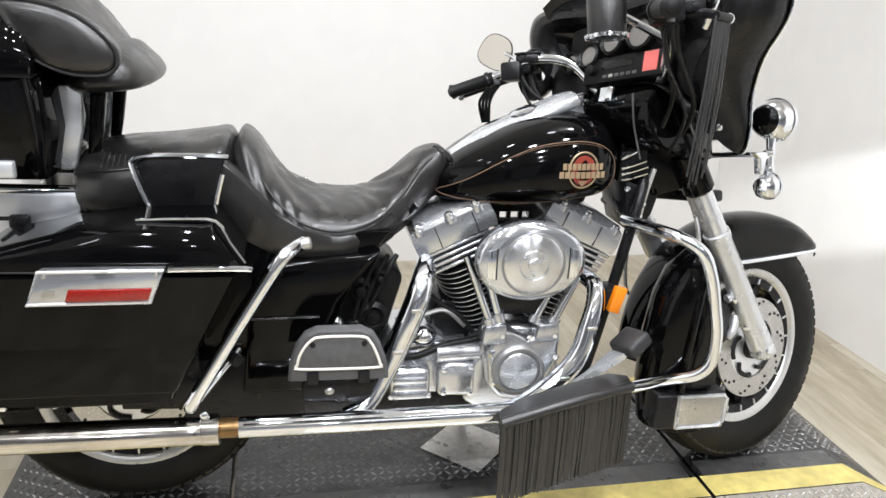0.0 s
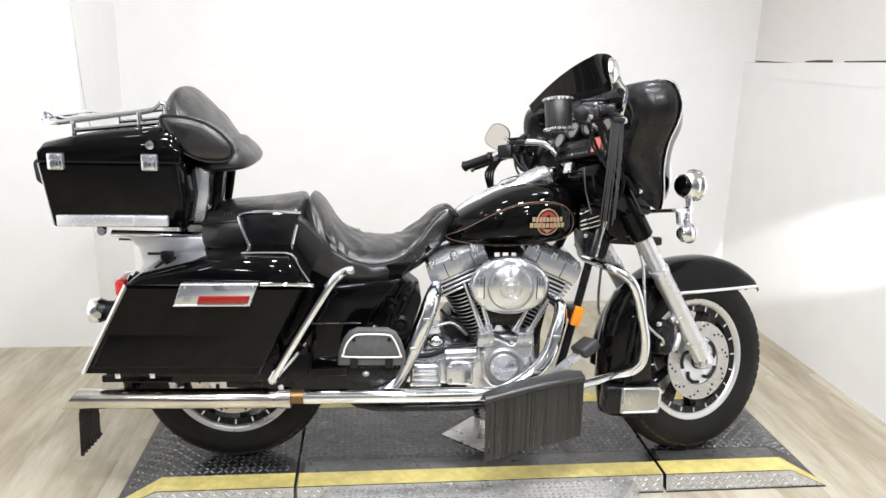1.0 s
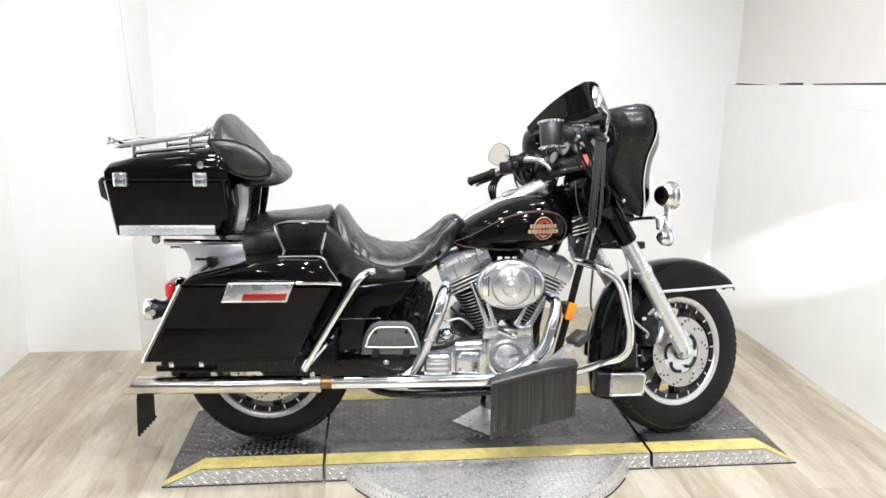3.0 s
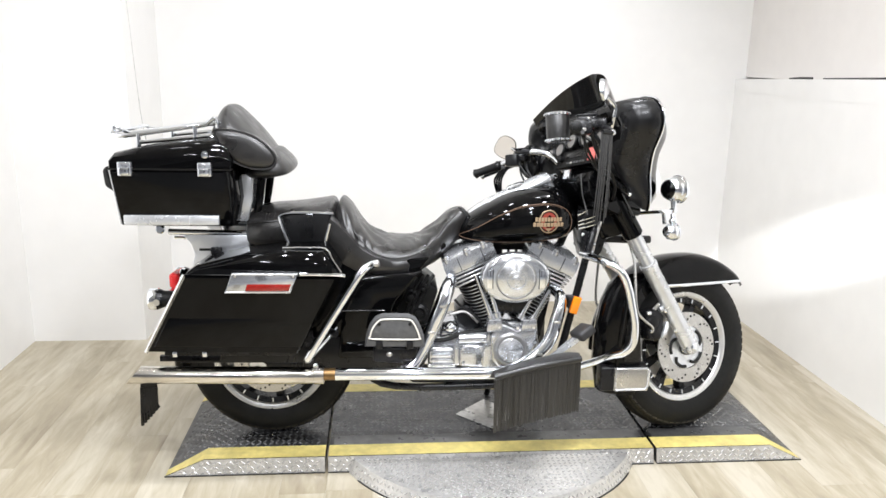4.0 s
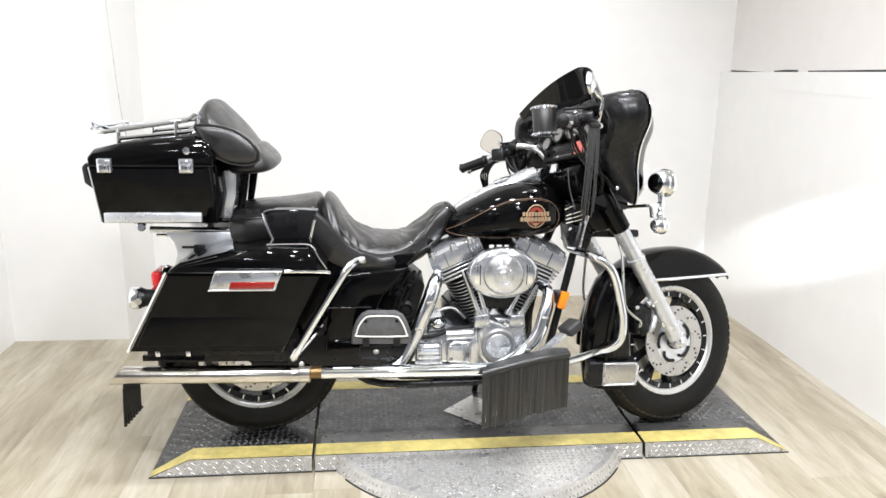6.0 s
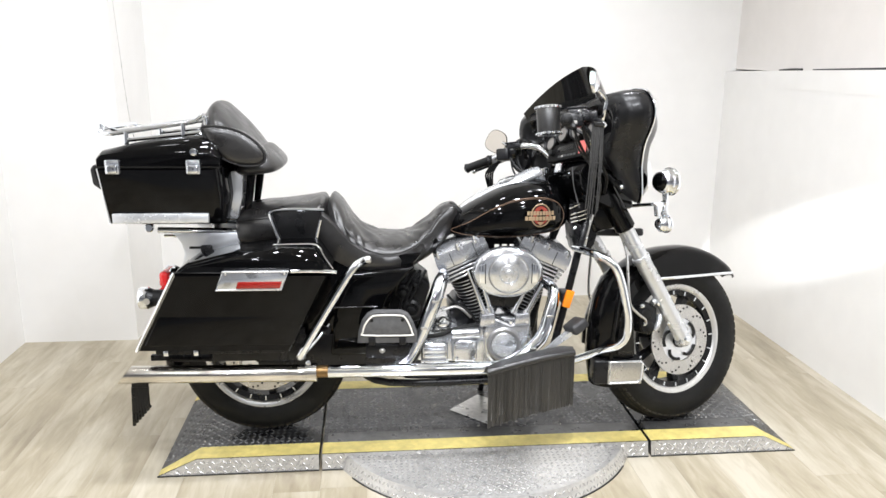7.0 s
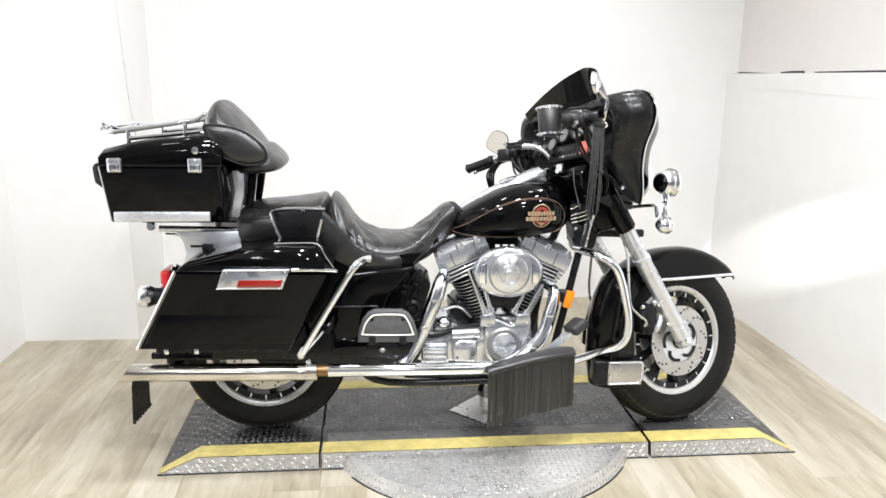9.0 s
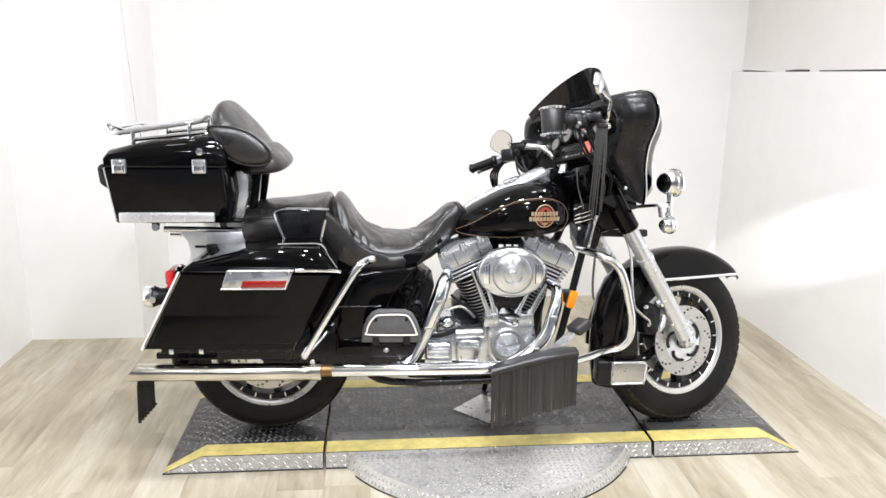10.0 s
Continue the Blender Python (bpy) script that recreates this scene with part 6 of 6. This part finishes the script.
# spot lamps and turn signals on their bar
bar_part("lamp_bar", tube([(1.42, -0.225, 0.868), (1.42, -0.12, 0.872), (1.42, 0, 0.872), (1.42, 0.12, 0.872), (1.42, 0.225, 0.868)], 0.007, 12), CHROME, bike)
for s in (-1, 1):
    lamp = group("spot_lamp", bike, "chrome passing lamp with a clear lens")
    c = Vector((1.418, s * 0.225, 0.948))
    bar_part("bowl", lathe([(0.01, -0.042), (0.026, -0.037), (0.04, -0.022), (0.046, 0.0), (0.048, 0.013), (0.05, 0.016)], c, (1, 0, 0), 32), CHROME, lamp)
    bar_part("bezel", lathe([(0.041, 0.015), (0.051, 0.015), (0.052, 0.025), (0.045, 0.028)], c, (1, 0, 0), 32, True), CHROME, lamp)
    bar_part("lens", lathe([(0.045, 0.022), (0.041, 0.031), (0.025, 0.038), (0.004, 0.041)], c, (1, 0, 0), 32), SPUN, lamp)
    bar_part("boot", lathe([(0.004, -0.0455), (0.024, -0.0415), (0.034, -0.0325), (0.0355, -0.0275)], c, (1, 0, 0), 24), PAINT, lamp)
    bar_part("stem", tube([c + Vector((-0.002, 0, -0.042)), c + Vector((-0.006, 0, -0.07)), c + Vector((-0.012, 0, -0.13))], [0.013, 0.009, 0.01], 12), CHROME, lamp)
    bar_part("stem_nut", lathe([(0.012, 0.0), (0.015, 0.004), (0.015, 0.012), (0.012, 0.016)], c + Vector((-0.007, 0, -0.085)), (0, 0, 1), 6), CHROME, lamp)
    bar_part("bracket", prism([(c.x - 0.075, c.z - 0.075), (c.x - 0.012, c.z - 0.073), (c.x - 0.004, c.z - 0.085), (c.x - 0.03, c.z - 0.092), (c.x - 0.04, c.z - 0.125), (c.x - 0.052, c.z - 0.125), (c.x - 0.055, c.z - 0.088)], s * 0.213, s * 0.232, 0.003), CHROME, lamp)
    bar_part("clamp", ball(c + Vector((-0.012, 0, -0.115)), 0.014, 0.014, 0.012), CHROME, lamp)
    sig = group("turn_signal", bike, "chrome bullet turn signal with an amber lens")
    c2 = Vector((1.396, s * 0.225, 0.795))
    bar_part("bowl", lathe([(0.005, -0.028), (0.018, -0.025), (0.028, -0.012), (0.031, 0.005), (0.03, 0.012)], c2, (1, 0, 0), 28), CHROME, sig)
    bar_part("ring", lathe([(0.029, 0.01), (0.033, 0.01), (0.033, 0.017), (0.029, 0.018)], c2, (1, 0, 0), 28, True), CHROME, sig)
    bar_part("lens", lathe([(0.029, 0.012), (0.027, 0.022), (0.015, 0.03), (0.004, 0.032)], c2, (1, 0, 0), 28), AMBER, sig)
head = group("headlamp", bike, "round chrome headlamp in the fairing nose")
bar_part("bowl", lathe([(0.05, -0.05), (0.085, -0.02), (0.096, 0.03), (0.098, 0.06), (0.09, 0.066)], (1.42, 0, 1.0), (1, 0, 0), 36), CHROME, head)
bar_part("lens", lathe([(0.09, 0.06), (0.08, 0.075), (0.04, 0.085), (0.004, 0.088)], (1.42, 0, 1.0), (1, 0, 0), 36), SPUN, head)

# handlebar, controls, mirrors
handlebar = group("handlebar", bike, "chrome handlebar with black grips and leather-fringed levers")
for s in (-1, 1):
    near = s < 0   # the near end stands further back and points out towards the side
    o = Vector((-0.115, -0.005, 0.038)) if near else Vector((0, 0, 0))
    path = [(1.19, -0.05, 1.0), (1.18, -0.10, 1.05), (1.12, -0.17, 1.115), (1.03, -0.23, 1.148), (0.97, -0.262, 1.15), (0.925, -0.287, 1.147)] if near else [(1.19, 0.05, 1.0), (1.19, 0.10, 1.04), (1.16, 0.17, 1.12), (1.10, 0.25, 1.135), (1.05, 0.33, 1.10), (0.98, 0.43, 1.07)]
    bar_part("bar", tube(path, 0.0125, 12, 6), CHROME, handlebar)
    base, along = (Vector((0.93, -0.285, 1.147)), (-0.625, -0.77, -0.155)) if near else (Vector((1.05, 0.335, 1.098)), (-0.58, 0.78, -0.235))
    bar_part("grip", lathe([(0.014, 0.0), (0.018, 0.003), (0.0175, 0.02), (0.0165, 0.11), (0.019, 0.116), (0.02, 0.122), (0.013, 0.126)], base, along, 18), PLASTIC, handlebar, "black rubber grip")
    bar_part("grip_cap", lathe([(0.012, 0.125), (0.011, 0.129), (0.004, 0.131)], base, along, 14), PLASTIC, handlebar)
    turn = lambda x, y, z: Matrix.Translation(Vector((x, s * y, z)) + o) @ Matrix.Rotation(radians(s * 35), 4, "Z")
    bar_part("switch_housing", turned(box(-0.03, 0.03, -0.026, 0.026, -0.024, 0.024, 0.008), turn(1.07, 0.285, 1.108)), BLACKMETAL, handlebar)
    bar_part("housing_ring", lathe([(0.019, 0.012), (0.0215, 0.016), (0.0215, 0.02), (0.019, 0.024)], base, along, 18, True), BLACKMETAL, handlebar)
    bar_part("lever_perch", turned(box(-0.03, 0.05, -0.02, 0.02, -0.014, 0.018, 0.006), turn(1.11, 0.28, 1.12)), BLACKMETAL, handlebar)
    bar_part("fluid_reservoir", turned(box(-0.022, 0.04, -0.03, 0.03, 0.02, 0.04, 0.005), turn(1.10, 0.255, 1.108)), BLACKMETAL, handlebar)
    bar_part("reservoir_cap", turned(box(-0.024, 0.042, -0.032, 0.032, 0.04, 0.046, 0.002), turn(1.10, 0.255, 1.108)), BLACKMETAL, handlebar)
    lever = [(1.015, -0.29, 1.148), (1.02, -0.335, 1.138), (1.0, -0.375, 1.124), (0.975, -0.41, 1.112)] if near else [(1.14, 0.29, 1.115), (1.12, 0.35, 1.10), (1.075, 0.41, 1.08), (1.03, 0.455, 1.06)]
    bar_part("lever", tube(lever, [0.011, 0.0095, 0.008, 0.006], 10, 6), BLACKMETAL, handlebar)
    bar_part("lever_ball", ball(lever[-1], 0.01, 0.01, 0.01), CHROME, handlebar)
    for k in range(4):
        bar_part("switch", turned(box(-0.007, 0.007, -0.012, -0.002, -0.006, 0.006, 0.002), Matrix.Translation(Vector((1.035 + 0.016 * k, s * (0.315 - 0.008 * k), 1.084 + 0.012 * k)) + o)), STEEL if k == 1 else GREYRUBBER, handlebar)
    bar_part("clamp_bolt", lathe([(0.006, 0), (0.006, 0.006), (0.003, 0.008)], Vector((1.07, s * 0.315, 1.13)) + o, (-0.5, s * 0.8, 0.2), 8), CHROME, handlebar)
    bar_part("cable", tube([Vector((1.12, s * 0.27, 1.10)) + o, Vector((1.12, s * 0.25, 1.05)) + o * 0.7, (1.16, s * 0.2, 0.98), (1.22, s * 0.12, 0.92)], 0.006, 8), PLASTIC, handlebar)
    bar_part("cable", tube([Vector((1.09, s * 0.27, 1.09)) + o, Vector((1.09, s * 0.25, 1.03)) + o * 0.8, (1.13, s * 0.2, 0.96), (1.2, s * 0.1, 0.88)], 0.004, 8), BLACKMETAL, handlebar)
    bar_part("cable", tube([Vector((1.08, s * 0.265, 1.095)) + o, Vector((1.10, s * 0.23, 1.04)) + o * 0.6, (1.14, s * 0.16, 1.0), (1.18, s * 0.1, 0.94)], 0.005, 8), PLASTIC, handlebar)
# fringe on the near lever hangs straight down, so it is set after the bars are turned
tip = STEER @ Vector((0.965, -0.418, 1.110))
tip2 = STEER @ Vector((0.925, -0.418, 1.112))
random.seed(21)
tassel = group("lever_tassel", bike, "long black leather lever tassel")
part("sleeve", tube([tip, tip.lerp(tip2, 0.5), tip2], 0.008, 10), SATIN, tassel)
for k in range(9):
    p = tip.lerp(tip2, k / 8)
    q = tip.lerp(tip2, (0.1, 0.2, 0.3, 0.62, 0.72, 0.8, 0.86, 0.95, 1.05)[k])
    ln = 0.305 - 0.02 * abs(k - 6) / 6 + random.uniform(-0.02, 0.012)
    sway = random.uniform(-0.004, 0.004)
    part("strand", tube([p, p.lerp(q, 0.5) + Vector((sway, -0.004, -ln * 0.45)), q + Vector((sway * 2 - 0.004, 0.0, -ln))], [0.0026, 0.002, 0.0017], 6, 4), FRINGE, tassel)
tassel = group("lever_tassel", bike, "short black leather lever tassel")
for k in range(4):
    p = STEER @ Vector((1.105 - 0.006 * k, 0.375 + 0.004 * k, 1.09))
    q = p + Vector((-0.028 - 0.002 * k, 0.0, -0.055))
    part("strand", tube([p, p.lerp(q, 0.5) + Vector((-0.004, 0, 0.002)), q, q + Vector((0.001 + 0.004 * k, 0, -0.05))], 0.0042, 6, 4), SATIN, tassel)


def mirror(at, face, label, rx=0.046, ry=0.03):
    mr = group("mirror", bike, label)
    m = Matrix.Translation(at) @ Vector((0, 0, 1)).rotation_difference(Vector(face)).to_matrix().to_4x4()
    def shape(k, h):
        return [m @ Vector((rx * k * math.copysign(abs(math.cos(a)) ** 0.75, math.cos(a)), ry * k * math.copysign(abs(math.sin(a)) ** 0.75, math.sin(a)) * (1 - 0.12 * math.cos(a)), h)) for a in np.linspace(0, 2 * math.pi, 28, endpoint=False)]
    bar_part("shell", loft([shape(0.35, -0.022), shape(0.8, -0.016), shape(1.0, -0.004), shape(1.0, 0.0)]), PAINT if face[1] < 0 else CHROME, mr)
    bar_part("glass", loft([shape(0.95, 0.0), shape(0.95, 0.0015)]), GREYMIRROR if face[1] < 0 else MIRROR, mr)
    return mr


mirror((1.112, 0.40, 1.178), (-0.864, -0.504, -0.002), "chrome-backed mirror on the bar", 0.047, 0.048)
bar_part("mirror_stem", tube([(1.10, 0.29, 1.12), (1.12, 0.33, 1.15), (1.13, 0.385, 1.175)], 0.006, 8), CHROME, bike)
mirror((1.0, -0.34, 1.262), (-0.62, 0.75, -0.1), "chrome-backed mirror on a thin stem")
bar_part("mirror_stem", tube([(1.06, -0.30, 1.12), (1.045, -0.34, 1.17), (1.045, -0.35, 1.205), (1.02, -0.345, 1.235)], 0.006, 8), CHROME, bike)
cup = group("cup_holder", bike, "black leather drink holder with studded chrome rims on the bar")
cc = Vector((1.001, -0.10, 1.1256))
bar_part("sleeve", lathe([(0.039, 0.004), (0.041, 0.01), (0.042, 0.094), (0.04, 0.1), (0.037, 0.1), (0.036, 0.01)], cc, (0, 0, 1), 28, True), FRINGE, cup)
bar_part("base", lathe([(0.037, 0.004), (0.037, 0.012)], cc, (0, 0, 1), 28), SATIN, cup)
for z in (0.006, 0.097):
    bar_part("rim", lathe([(0.039, z - 0.0055), (0.044, z - 0.004), (0.044, z + 0.004), (0.039, z + 0.0055)], cc, (0, 0, 1), 28, True), CHROME, cup)
    bm = bmesh.new()
    for k in range(18):
        a = 2 * math.pi * k / 18
        bmesh.ops.create_icosphere(bm, subdivisions=1, radius=0.0052, matrix=Matrix.Translation((cc.x + 0.0435 * math.cos(a), cc.y + 0.0435 * math.sin(a), cc.z + z)))
    bar_part("studs", bm, CHROME, cup)
bar_part("clamp", tube([cc + Vector((0.038, -0.01, 0.05)), cc + Vector((0.07, -0.03, 0.03)), (1.10, -0.18, 1.118)], 0.009, 8), CHROME, cup)


# ---- steering head, below the fairing
part("neck_cover", prism([(1.17, 0.95), (1.35, 0.95), (1.385, 0.815), (1.274, 0.787), (1.262, 0.815), (1.187, 0.826)], -0.085, 0.085, 0.008), PAINT, bike, "black steering head cover")
part("neck_casting", prism([(1.19, 0.83), (1.258, 0.815), (1.238, 0.73), (1.215, 0.70), (1.198, 0.76)], -0.10, 0.06, 0.008), BLACKMETAL, bike)
horn = group("horn", bike, "black horn with bright fins beside the steering head")
part("body", prism([(1.172, 0.825), (1.172, 0.90), (1.24, 0.91), (1.243, 0.84)], -0.098, -0.06, 0.006), BLACKMETAL, horn)
for x0, z0, x1, z1 in ((1.173, 0.884, 1.208, 0.902), (1.176, 0.860, 1.236, 0.880), (1.177, 0.846, 1.241, 0.866), (1.179, 0.832, 1.242, 0.850)):
    part("fin", tube([(x0, -0.102, z0), ((x0 + x1) / 2, -0.104, (z0 + z1) / 2), (x1, -0.102, z1)], 0.003, 6), CHROME, horn)
part("neck_bolt", ball((1.196, -0.104, 0.812), 0.008, 0.005, 0.008), CHROME, bike)
part("head_tube", tube([(1.262, -0.095, 0.86), (1.245, -0.10, 0.80), (1.236, -0.10, 0.745)], 0.007, 8), STEEL, bike)
for k, (x, z) in enumerate(((1.236, 0.775), (1.23, 0.745))):
    part("neck_bolt", ball((x, -0.108, z), 0.01, 0.007, 0.009), CHROME, bike)

# ---------------------------------------------------------------- floor planks and small things
random.seed(3)
WIDE, LONG = 0.165, 1.22
plank_meshes = []
for k in range(3):
    bm = box(-WIDE / 2 + 0.0003, WIDE / 2 - 0.0003, -LONG / 2 + 0.0003, LONG / 2 - 0.0003, -0.006, 0.0)
    plank_meshes.append(to_mesh("plank", bm, PLANK))
for i in range(int((X1 + 0.1 - X0) / WIDE) + 1):
    off = random.uniform(0, LONG)
    y = FY0 - off
    while y < Y1 + 0.05:
        if y + LONG > FY0 + 0.01:
            ob = new("plank", random.choice(plank_meshes))
            ob.parent = floor
            a, b = max(y, FY0), min(y + LONG, Y1 + 0.1)
            ob.location = (X0 + WIDE * (i + 0.35), (a + b) / 2, 0)
            ob.scale.y = (b - a) / LONG
        y += LONG
